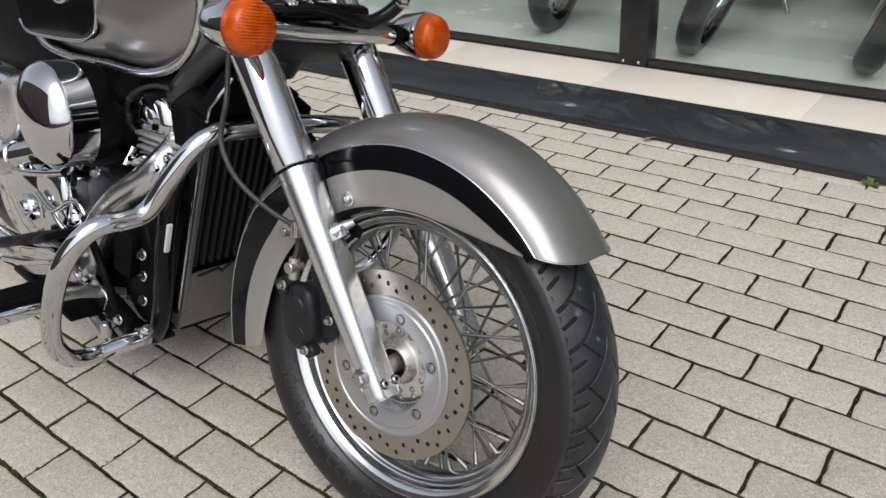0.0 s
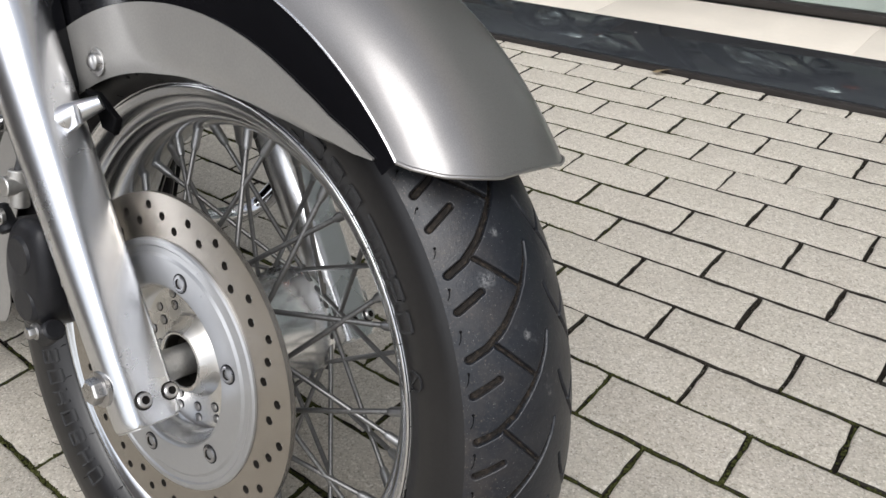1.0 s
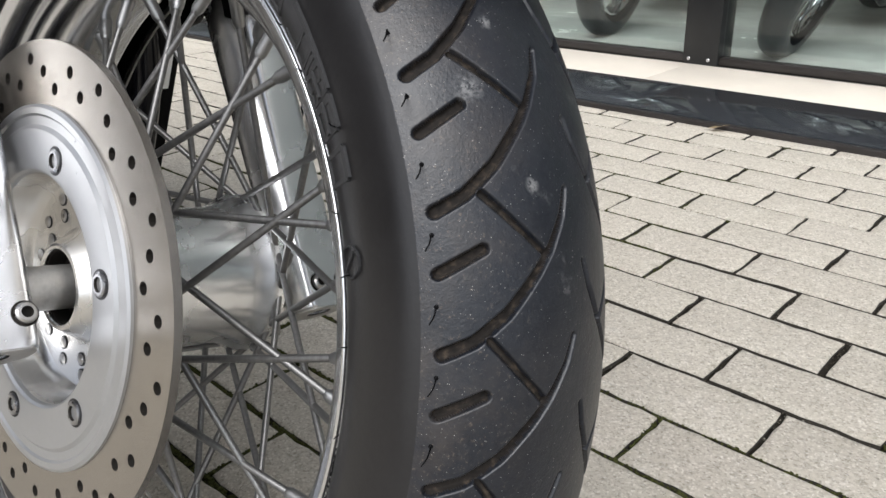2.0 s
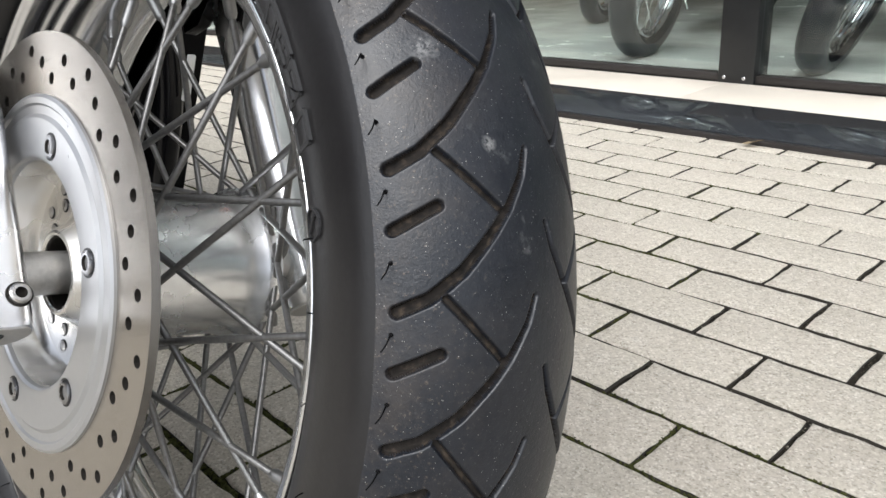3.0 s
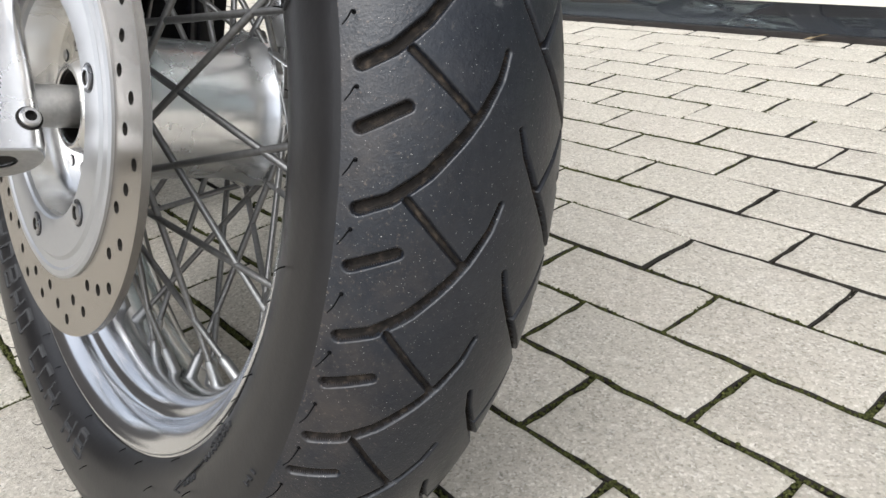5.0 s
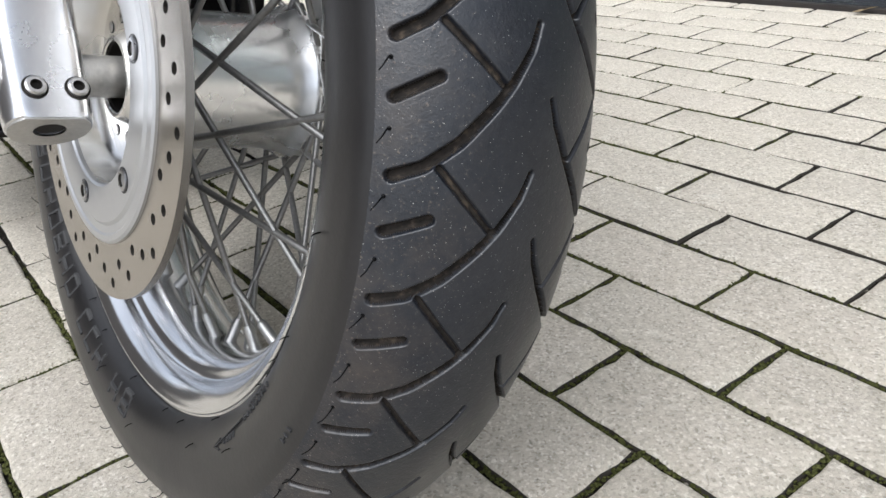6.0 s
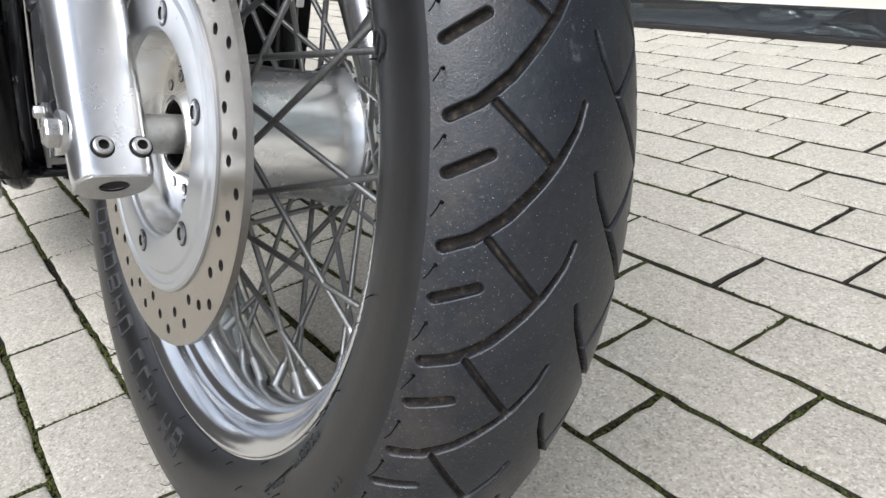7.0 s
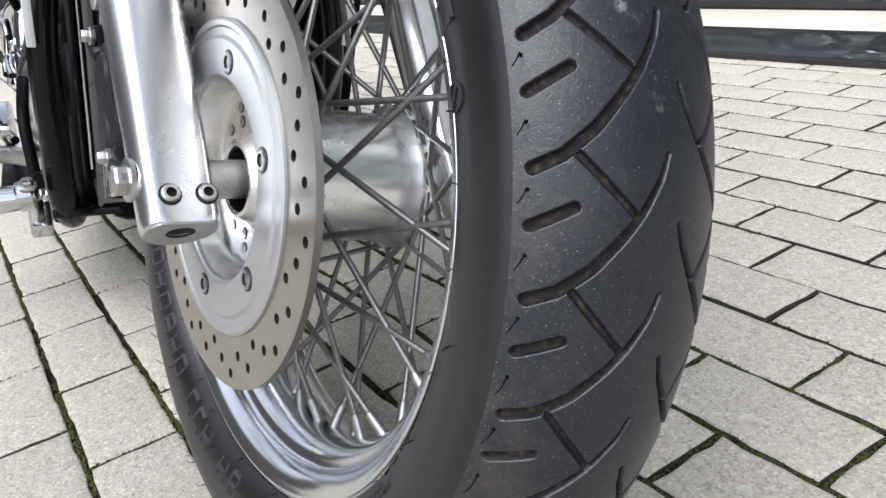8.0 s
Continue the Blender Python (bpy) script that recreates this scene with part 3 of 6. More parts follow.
def tyre_mesh():
    """Tyre with the tread grooves cut in as real depth, fine where the tread is in the open."""
    th = np.concatenate([np.arange(-72, 50, 0.085), np.arange(50, 288, 2.0)])
    lat = np.linspace(-0.0770, 0.0770, 311)
    A, Lg = np.meshgrid(th, lat, indexing="ij")
    depth = np.zeros_like(A)
    k = 1000 * math.tau * 0.319 / 360
    for side in (1, -1):
        off = J0 if side == 1 else J0 + PITCH / 2
        u = ((A - off + PITCH / 2) % PITCH - PITCH / 2)
        v = Lg * 1000 * side - (0 if side == 1 else 5.5)
        for pts, w0, w1, d in GROOVES:
            q = [(a * k, lateral(y / 1000) * 1000) for a, y in pts]
            for wrap in (-PITCH, 0, PITCH):
                uu = (u + wrap) * k
                for i in range(len(q) - 1):
                    (x0, y0), (x1, y1) = q[i], q[i + 1]
                    dx, dy = x1 - x0, y1 - y0
                    t = np.clip(((uu - x0) * dx + (v - y0) * dy) / (dx * dx + dy * dy), 0, 1)
                    dist = np.hypot(uu - x0 - t * dx, v - y0 - t * dy)
                    w = w0 + (w1 - w0) * (i + t) / (len(q) - 1)
                    s = np.clip((w + 0.55 - dist) / 1.7, 0, 1)
                    depth = np.maximum(depth, d * s * s * (3 - 2 * s))
    phi = Lg / RHO
    R = 0.325 - RHO * (1 - np.cos(phi)) - depth / 1000 * np.cos(phi)
    Yv = RHO * np.sin(phi) - depth / 1000 * np.sin(phi)
    wall_rows = [(0.0655, 0.2872), (0.0661, 0.2862), (0.0668, 0.2770), (0.0667, 0.2660), (0.0650, 0.2545), (0.0614, 0.2458), (0.0566, 0.2396), (0.0532, 0.2362), (0.0515, 0.2345), (0.0500, 0.2336), (0.0455, 0.2332)]
    left = np.array([(-y, r) for y, r in reversed(wall_rows)])
    right = np.array(wall_rows)
    n = len(th)
    Yv = np.concatenate([np.tile(left[:, 0], (n, 1)), Yv, np.tile(right[:, 0], (n, 1))], 1)
    R = np.concatenate([np.tile(left[:, 1], (n, 1)), R, np.tile(right[:, 1], (n, 1))], 1)
    D = np.concatenate([np.zeros((n, len(left))), depth, np.zeros((n, len(right)))], 1)
    T = np.radians(th)[:, None]
    co = np.stack([R * np.cos(T), Yv, R * np.sin(T)], -1).reshape(-1, 3)
    # the contact patch flattens on the ground
    f = np.array(FRONT)
    wz = co @ f[2, :3] + f[2, 3]
    co += np.where(wz < 0.0015, 0.0015 - wz, 0)[:, None] * f[2, :3][None]
    m = Yv.shape[1]
    i, j = np.meshgrid(np.arange(n), np.arange(m - 1), indexing="ij")
    ii = (i + 1) % n
    faces = np.stack([i * m + j, i * m + j + 1, ii * m + j + 1, ii * m + j], -1).reshape(-1, 4)
    me = bpy.data.meshes.new("tyre")
    me.from_pydata(co.tolist(), [], faces.tolist())
    for mt in (TREAD, SIDEWALL, GROOVE):
        me.materials.append(mt)
    nl = len(left)
    deep = (D[i, j] + D[i, j + 1] + D[ii, j] + D[ii, j + 1]) / 4 > 2.2
    kind = np.where((j < nl) | (j >= m - 1 - nl), 1, np.where(deep, 2, 0)).reshape(-1)
    me.polygons.foreach_set("material_index", kind.astype(np.int32))
    return me


tyre = link("tyre", tyre_mesh(), None, wheel, FRONT, "black rubber tyre with curved tread grooves", angle=180)


def wheel_point(deg, r, y):
    a = radians(deg)
    return Vector((r * math.cos(a), y, r * math.sin(a)))


WALL = [(0.0455, 0.2332), (0.0515, 0.2345), (0.0532, 0.2362), (0.0566, 0.2396), (0.0614, 0.2458), (0.0650, 0.2545), (0.0667, 0.2660), (0.0668, 0.2770), (0.0661, 0.2862)]


def on_wall(deg, r, lift=0.0):
    """A point on the outer sidewall at that radius, lifted off it."""
    y = float(np.interp(r, [q for _, q in WALL], [p for p, _ in WALL]))
    return wheel_point(deg, r, -y - lift)


def rubber_hairs():
    """Short moulding hairs on shoulder, bead and sidewall, and crumbs of flash along the bead."""
    rnd = random.Random(5)
    bms = []
    for k in range(66):
        d = J0 + PITCH / 2 * k + 2.3
        p = wheel_point(d, 0.2952, -0.0613)
        n = (p - wheel_point(d, 0.247, 0)).normalized()
        tan = wheel_point(d + 90, 1, 0)
        bend = rnd.uniform(0.001, 0.004)
        bms.append(turned([(-0.001, 0.0012), (0.0002, 0.0010), (0.0005, 0.0005), (0.0005, 0.0)], p, n, 8))
        bms.append(pipe([p, p + n * 0.0030, p + n * 0.0050 - tan * bend + Vector((0, -0.0015, 0)), p + n * 0.0042 - tan * (bend + 0.0028) + Vector((0, -0.0045, 0))], (0.00045, 0.0003), 6, 4))
    for k in range(45):
        d = 8.0 * k + rnd.uniform(-1.2, 1.2)
        r = (0.2348, 0.2365, 0.2480, 0.2348, 0.2580)[k % 5]
        p = on_wall(d, r)
        ln = rnd.uniform(0.004, 0.0065)
        w = wheel_point(d + rnd.uniform(-70, 70), 1, 0) * ln * 0.3
        bms.append(pipe([p + Vector((0, 0.001, 0)), p + Vector((0, -ln * 0.5, 0)) + w * 0.3, p + Vector((0, -ln, 0)) + w], (0.0004, 0.0003), 6, 3))
    for k in range(150):
        d = rnd.uniform(-36, -3)
        p = on_wall(d, rnd.choice((0.2350, 0.2376)) + rnd.uniform(-0.0004, 0.0004))
        e = rnd.uniform(0.0005, 0.0011)
        bms.append(box((e, e * 1.2, e * 1.4), p, 0.0, None))
    return joined(*bms)


tagged(part("rubber_hairs", rubber_hairs(), MATT_BLACK, wheel, FRONT, "thin black moulding hairs on the tyre"), kind="stuff")


def sidewall_lettering():
    """Raised plain bars where the sidewall carries moulded lettering."""
    rnd = random.Random(9)
    bm = bmesh.new()

    def bar(d0, r0, d1, r1, w, lift=0.0014):
        a = Vector((radians(d0) * 0.25, r0))
        b = Vector((radians(d1) * 0.25, r1))
        t = (b - a).normalized()
        q = Vector((-t.y, t.x)) * w / 2
        rows = []
        for e, up in ((1.3, -0.0006), (0.8, lift)):
            rows.append([bm.verts.new(on_wall(math.degrees(p.x / 0.25), p.y, up)) for p in (a - q * e, a + q * e, b + q * e, b - q * e)])
        bm.faces.new(rows[1])
        for k in range(4):
            bm.faces.new((rows[0][k], rows[0][(k + 1) % 4], rows[1][(k + 1) % 4], rows[1][k]))

    def block(d, wide, r0, r1, w, kind):
        """One outlined block of a moulded word."""
        h = wide / 2
        bar(d - h, r0, d - h, r1, w)
        if kind != 1:
            bar(d + h, r0, d + h, r1, w)
        if kind != 2:
            bar(d - h, r1, d + h, r1, w)
        if kind in (0, 1, 3):
            bar(d - h, r0, d + h, r0, w)
        if kind in (2, 3):
            bar(d - h, (r0 + r1) / 2, d + h, (r0 + r1) / 2, w)

    for first, count, step in ((-93, 2, 5.6), (-108, 3, 4.9), (-127, 8, 5.2), (32.5, 3, -3.9), (64, 8, 5.2), (112, 3, 4.9)):
        for k in range(count):
            block(first - k * step, 3.0, 0.2430, 0.2590, 0.0026, rnd.randrange(4))
    for first, count, r in ((-36, 5, 0.2415), (-33, 9, 0.2465), (-46.5, 4, 0.2500), (-31.2, 3, 0.2790)):
        for k in range(count):
            d = first - 1.15 * k
            bar(d, r, d + 0.35, r + 0.0036, 0.0009, 0.0010)
            if k % 2:
                bar(d, r + 0.0018, d - 0.7, r + 0.0018, 0.0008, 0.0010)
    # an arrow and an oval mark
    for a, b in (((-53.5, 0.2525), (-51.5, 0.2555)), ((-53.5, 0.2525), (-51.5, 0.2490)), ((-53.2, 0.2525), (-43.0, 0.2475))):
        bar(*a, *b, 0.0009, 0.0010)
    ring = [(18.3 + 1.6 * math.cos(k * math.tau / 14), 0.2510 + 0.0075 * math.sin(k * math.tau / 14)) for k in range(15)]
    for a, b in zip(ring, ring[1:]):
        bar(*a, *b, 0.0011, 0.0012)
    bar(17.6, 0.2470, 19.2, 0.2550, 0.0014, 0.0012)
    return bm


tagged(part("sidewall_lettering", sidewall_lettering(), LETTER, wheel, FRONT, "raised moulded bars on the sidewall", angle=25), kind="stuff")

# spokes and nipples
spoke_bm = rod((0, 0, 0), (0, 0, 1), 0.0023, segs=10)
spoke_me = bpy.data.meshes.new("spoke")
spoke_bm.to_mesh(spoke_me)
spoke_bm.free()
nip_bm = turned([(-0.004, 0.0046), (0.0, 0.0046), (0.001, 0.0042), (0.015, 0.0040), (0.0180, 0.0028), (0.0180, 0)], segs=10, direction=(0, 0, 1))
nip_me = bpy.data.meshes.new("nipple")
nip_bm.to_mesh(nip_me)
nip_bm.free()
for k in range(48):
    side = -1 if k % 4 < 2 else 1
    turn = 1 if k % 2 == 0 else -1
    d = 23.6 + 30 * (k // 4) + (0 if turn > 0 else 9.4) + (0 if side < 0 else 15)
    a = wheel_point(d + (49.5 if turn > 0 else -43), 0.056, side * 0.053)
    b = wheel_point(d, 0.1945, side * 0.0025)
    w = b - a
    q = w.to_track_quat("Z", "Y").to_matrix().to_4x4()
    sp = link("spoke", spoke_me, SPOKE, wheel, FRONT @ Matrix.Translation(a) @ q @ Matrix.Diagonal((1, 1, w.length, 1)))
    q2 = (-w).to_track_quat("Z", "Y").to_matrix().to_4x4()
    link("nipple", nip_me, NIPPLE, wheel, FRONT @ Matrix.Translation(b) @ q2)

hub = part("hub", turned([(-0.0565, 0.0), (-0.0565, 0.0630), (-0.0545, 0.0645), (-0.0500, 0.0630), (-0.047, 0.0575), (-0.042, 0.053), (-0.034, 0.050), (-0.026, 0.0485), (0.024, 0.0485), (0.034, 0.0495), (0.042, 0.0520), (0.048, 0.0560), (0.052, 0.0580), (0.057, 0.0580), (0.060, 0.0550), (0.061, 0.040), (0.070, 0.030), (0.075, 0.022), (0.075, 0)], segs=64), HUB, wheel, FRONT, "polished cylindrical wheel hub")


def rotor_mesh():
    bm = bmesh.new()
    edges = []

    def ring(cx, cz, r, n):
        vs = [bm.verts.new((cx + r * math.cos(k * math.tau / n), -0.0855, cz + r * math.sin(k * math.tau / n))) for k in range(n)]
        for k in range(n):
            edges.append(bm.edges.new((vs[k], vs[(k + 1) % n])))

    ring(0, 0, 0.1480, 120)
    ring(0, 0, 0.1060, 90)
    for k in range(50):
        r = (0.1375, 0.1295, 0.1205, 0.1335, 0.1245)[k % 5]
        a = radians(66.6 - 7.2 * k)
        ring(r * math.cos(a), r * math.sin(a), 0.0037, 12)
    bmesh.ops.triangle_fill(bm, use_beauty=True, edges=edges)
    g = bmesh.ops.extrude_face_region(bm, geom=list(bm.faces))
    bmesh.ops.translate(bm, vec=(0, 0.005, 0), verts=[v for v in g["geom"] if isinstance(v, bmesh.types.BMVert)])
    # dark walls of the drilled holes
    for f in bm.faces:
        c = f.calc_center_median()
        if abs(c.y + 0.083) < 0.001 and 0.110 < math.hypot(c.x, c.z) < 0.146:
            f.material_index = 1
    return bm


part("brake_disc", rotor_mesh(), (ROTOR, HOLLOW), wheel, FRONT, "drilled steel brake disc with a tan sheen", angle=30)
part("disc_carrier", turned([(-0.080, 0.1105), (-0.0872, 0.1105), (-0.0884, 0.1085), (-0.0884, 0.1050), (-0.0872, 0.1035), (-0.0872, 0.0985), (-0.0888, 0.0960), (-0.0888, 0.0745), (-0.0882, 0.0722), (-0.0868, 0.0708), (-0.0840, 0.0703)], segs=96), CARRIER, wheel, FRONT, "silver dished brake disc carrier", angle=28)
part("hub_bowl", turned([(-0.0842, 0.0712), (-0.0842, 0.0702), (-0.0780, 0.0698), (-0.0700, 0.0690), (-0.0645, 0.0675), (-0.0612, 0.0650), (-0.0597, 0.0615), (-0.0590, 0.0560), (-0.0590, 0.0400), (-0.0600, 0.0365), (-0.0640, 0.0330), (-0.0725, 0.0285), (-0.0743, 0.0270), (-0.0748, 0.0255), (-0.0745, 0.0240), (-0.0735, 0.0234), (-0.0600, 0.0230)], segs=96), BOWL, wheel, FRONT, "machined hub recess with dusty face", angle=28)
part("bearing_seal", turned([(-0.0720, 0.0234), (-0.0715, 0.0226), (-0.0610, 0.0222), (-0.0600, 0.0140), (-0.058, 0.0130)], segs=40), HOLLOW, wheel, FRONT)
for k in range(6):
    at = wheel_point(17.9 + 60 * k, 0.083, -0.0885)
    part("disc_bolt", socket_bolt(at, (0, -1, 0), 0.0070, 0.0020, 0.62), (BOLT, HOLLOW), wheel, FRONT, angle=25)
    # dark ring on the surface paints the shade of the bolt's counterbore
    part("bolt_shade_ring", turned([(-0.002, 0.0084), (0.0006, 0.0084), (0.0006, 0.0068)], at, (0, -1, 0), 24), CALIPER, wheel, FRONT)
for count, first, r in ((14, 124.0, 0.0585), (12, 127.5, 0.0480)):
    for k in range(count):
        at = wheel_point(first + 360 / count * k, r, -0.0591)
        part("spoke_head", turned([(-0.001, 0.0037), (0.0008, 0.0037), (0.0014, 0.0030), (0.0016, 0.0)], at, (0, -1, 0), 14), STEEL, wheel, FRONT)
        # dark ring paints the shaded gap round the spoke head
        part("head_shade_ring", turned([(-0.001, 0.0046), (0.0004, 0.0046), (0.0004, 0.0036)], at, (0, -1, 0), 14), CALIPER, wheel, FRONT)
# bent ends of the spokes in the far flange
elbow = pipe([(0, -0.006, 0), (0, 0.002, 0), (0.0035, 0.0052, 0), (0.010, 0.0058, 0)], 0.0026, 8, 4)
elbow_me = bpy.data.meshes.new("spoke_elbow")
elbow.to_mesh(elbow_me)
elbow.free()
for k in range(24):
    at = wheel_point(15 * k + 4, 0.0535, 0.0555)
    way = 15 * k + 4 + (62 if k % 2 else -62)
    link("spoke_elbow", elbow_me, SPOKE, wheel, FRONT @ Matrix.Translation(at) @ Matrix.Rotation(-radians(way), 4, "Y"))

# ---- fork ----
def lerp(rows, x):
    for (a, p), (b, q) in zip(rows, rows[1:]):
        if x <= b:
            t = (x - a) / (b - a)
            return p + (q - p) * t
    return rows[-1][1]


RAKE = 33.3
DOWN = Vector((-math.sin(radians(RAKE)), 0, math.cos(radians(RAKE))))


def fork_at(s, y):
    return Vector((0.005, y, 0)) + DOWN * s


def fork_leg(y):
    sgn = -1 if y < 0 else 1
    side = Vector((0, 1, 0)).cross(DOWN).normalized()
    girth = [(-0.0362, 0.0235), (-0.0350, 0.0252), (-0.028, 0.0260), (0.030, 0.0266), (0.100, 0.0276), (0.200, 0.0290), (0.280, 0.0299), (0.322, 0.0303), (0.325, 0.0295)]
    planed = [(-0.05, 0.0180), (0.02, 0.0185), (0.10, 0.0215), (0.24, 0.0265), (0.30, 0.031), (1, 0.04)]
    rows = [(-0.030, 0.0), (-0.030, 0.0085), (-0.0362, 0.0090), (-0.0362, 0.0235), (-0.0350, 0.0252), (-0.0315, 0.0258)]
    rows += [(a, lerp(girth, a)) for a in np.arange(-0.028, 0.320, 0.012)] + [(0.322, 0.0303), (0.325, 0.0295), (0.325, 0.0)]
    body = turned(rows, fork_at(0, y), DOWN, 96)
    # the casting is planed flat in front, down to the axle foot, with a soft edge
    for v in body.verts:
        rel = v.co - fork_at(0, y)
        lim, out = lerp(planed, rel.dot(DOWN)), rel.dot(side)
        soft = lim - 0.0014 * math.log(1 + math.exp(min(40, (lim - out) / 0.0014)))
        if out > lim - 0.006:
            v.co += side * (soft - out)
    leg = part("fork_leg", body, SATIN, bike, FRONT, "satin aluminium fork leg with chrome upper cover")
    plug = turned([(0, 0.0095), (0, 0.0238), (0.0012, 0.0238)], fork_at(-0.0372, y), DOWN, 32)
    for v in plug.verts:
        out = (v.co - fork_at(0, y)).dot(side)
        v.co -= side * max(0, out - 0.0172)
    part("foot_face", plug, CAST, leg, FRONT, "dull grey end of the fork leg")
    # dark plug in the end recess, coloured as the shade inside it
    part("drain_hole", rod(fork_at(-0.0352, y), fork_at(-0.0290, y), 0.0086, segs=24), HOLLOW, leg, FRONT)
    part("upper_cover", turned([(0.327, 0.0), (0.327, 0.0318), (0.329, 0.0330), (0.56, 0.0335), (0.80, 0.0335), (0.80, 0.0)], fork_at(0, y), DOWN, 48), CHROME, leg, FRONT, "mirror chrome fork cover")
    part("seam_ring", turned([(0.3225, 0.0), (0.3225, 0.0302), (0.3280, 0.0302), (0.3280, 0.0)], fork_at(0, y), DOWN, 40), MATT_BLACK, leg, FRONT)
    # pinch bolts on the flat foot
    fwd = (side + Vector((0, sgn * 0.0, 0))).normalized()
    for dy in (-0.0085, 0.0155):
        # flat dark disc in place of the shaded counterbore below the bolt
        part("seat_shade_ring", turned([(-0.004, 0.0076), (0.0004, 0.0076), (0.0004, 0.0058)], fork_at(-0.017, y) + side * 0.0182 + Vector((0, dy, 0)), fwd, 24), HOLLOW, leg, FRONT)
        part("pinch_bolt", socket_bolt(fork_at(-0.017, y) + side * 0.0182 + Vector((0, dy, 0)), fwd, 0.0062, 0.0040), (STEEL, HOLLOW), leg, FRONT)
    part("axle_end", hex_bolt(Vector((0.0, y + sgn * 0.027, 0.0)), (0, sgn, 0), 0.0108, 0.010), STEEL, leg, FRONT, "bare steel hex axle head")
    # boss that carries the fender
    b0 = fork_at(0.215, y)
    part("fender_boss", joined(pipe([b0 + side * 0.014, b0 + side * 0.030 + Vector((0, -sgn * 0.010, 0.003)), b0 + side * 0.043 + Vector((0, -sgn * 0.024, 0.005))], (0.0125, 0.0060), 14, 5), box((0.030, 0.004, 0.016), b0 + side * 0.030 + Vector((0, -sgn * 0.004, -0.004)), 0.001, pose(0, 0, 0, 0, -33, 0))), SATIN, leg, FRONT)
    return leg


right_leg = fork_leg(-0.121)
left_leg = fork_leg(0.121)
part("axle", joined(rod((0, -0.105, 0), (0, 0.105, 0), 0.0090, segs=24), rod((0, -0.108, 0), (0, -0.0595, 0), 0.0138, segs=32, bevel=0.001), rod((0, 0.070, 0), (0, 0.104, 0), 0.0140, segs=32, bevel=0.001)), CAST, bike, FRONT, "dull steel axle with spacers")

# ---- fender ----
INNER = [(40, 0.350), (40.8, 0.345), (42.5, 0.333), (46.5, 0.312), (50, 0.292), (58, 0.270), (66, 0.257), (76, 0.247), (95, 0.241), (122, 0.243), (150, 0.252), (175, 0.262), (190, 0.276), (193, 0.290), (194.5, 0.32)]


CROWN = [(36, 0.346), (41, 0.352), (54, 0.361), (72, 0.371), (97, 0.373), (200, 0.373)]


FLAT = [(36, 0.300), (118, 0.302), (150, 0.345), (200, 0.350)]


def crown_point(deg, u, sgn=-1, lift=0.0):
    """u from 0 (edge of the side) to 1 (top of the crown)."""
    a = min(1.0, max(0.0, u)) * math.pi / 2
    y = 0.084 * max(0.0, math.cos(a)) ** 0.75
    low = lerp(FLAT, deg)
    r = low + (lerp(CROWN, deg) - low) * math.sin(a) ** 0.9
    return wheel_point(deg, r + lift * math.sin(a), sgn * (y + lift * math.cos(a)))


def fender_sheet(cells, thick, name, mat, label, parent, angle=50):
    """A bent sheet from rows of points, with thickness."""
    bm = bmesh.new()
    rows = [[bm.verts.new(p) for p in row] for row in cells]
    for a, b in zip(rows, rows[1:]):
        for k in range(len(a) - 1):
            bm.faces.new((a[k], a[k + 1], b[k + 1], b[k]))
    bmesh.ops.recalc_face_normals(bm, faces=bm.faces)
    bmesh.ops.solidify(bm, geom=list(bm.faces), thickness=thick)
    return part(name, bm, mat, parent, FRONT, label, angle=angle)


DEGS = [40.3, 40.6, 41, 41.6, 42.5, 43.6, 45, 46.5, 48.5] + [51 + 3 * k for k in range(47)] + [191, 193]
STRIPE_U = [(40, 0.12), (60, 0.17), (90, 0.24), (118, 0.25), (138, 0.07), (200, 0.04)]


def crown_rows():
    rows = []
    for d in DEGS:
        lo = lerp(STRIPE_U, d)
        rin = lerp(INNER, d)
        if rin > 0.300:
            lo = max(lo, math.asin(min(0.999, max(0, (rin - 0.300) / (lerp(CROWN, d) - 0.300))) ** (1 / 0.9)) / (math.pi / 2))
        us = [lo + (1 - lo) * k / 14 for k in range(15)]
        row = [crown_point(d, u) for u in us]
        row += [crown_point(d, u, 1) for u in reversed(us[:-1])]
        rows.append(row)
    return rows


fender = fender_sheet(crown_rows(), 0.0022, "fender", PAINT, "silver metallic front fender with black side stripe", bike)
def end_lo(d):
    lo, rin = lerp(STRIPE_U, d), lerp(INNER, d)
    if rin > 0.300:
        lo = max(lo, math.asin(min(0.999, (rin - 0.300) / (lerp(CROWN, d) - 0.300)) ** (1 / 0.9)) / (math.pi / 2))
    return lo


rolled = [crown_point(d, end_lo(d)) for d in reversed(DEGS[:8])]
rolled += [crown_point(DEGS[0], end_lo(DEGS[0]) + (1 - end_lo(DEGS[0])) * k / 6) for k in range(1, 7)]
rolled += [Vector((p.x, -p.y, p.z)) for p in reversed(rolled[:-1])]
part("rolled_edge", pipe(rolled, 0.0015, 8, 3), PAINT, fender, FRONT)
liner = []
for d in DEGS[9:]:
    rin = lerp(INNER, d) + 0.004
    edge = lerp(FLAT, d)
    near_side = [wheel_point(d, rin + (edge - rin) * k / 3, -0.0805) for k in range(3)] if rin < edge - 0.004 else []
    row = [(p.x, p.y, p.z) for p in near_side] if near_side else [tuple(crown_point(d, 0.0, -1, -0.0045))] * 3
    row = [Vector(p) for p in row] + [crown_point(d, k / 8, -1, -0.0045) for k in range(1, 9)]
    row += [Vector((p.x, -p.y, p.z)) for p in reversed(row[:-1])]
    liner.append(row)
fender_sheet(liner, 0.001, "fender_liner", MATT_BLACK, "matt black inside of the fender", fender)
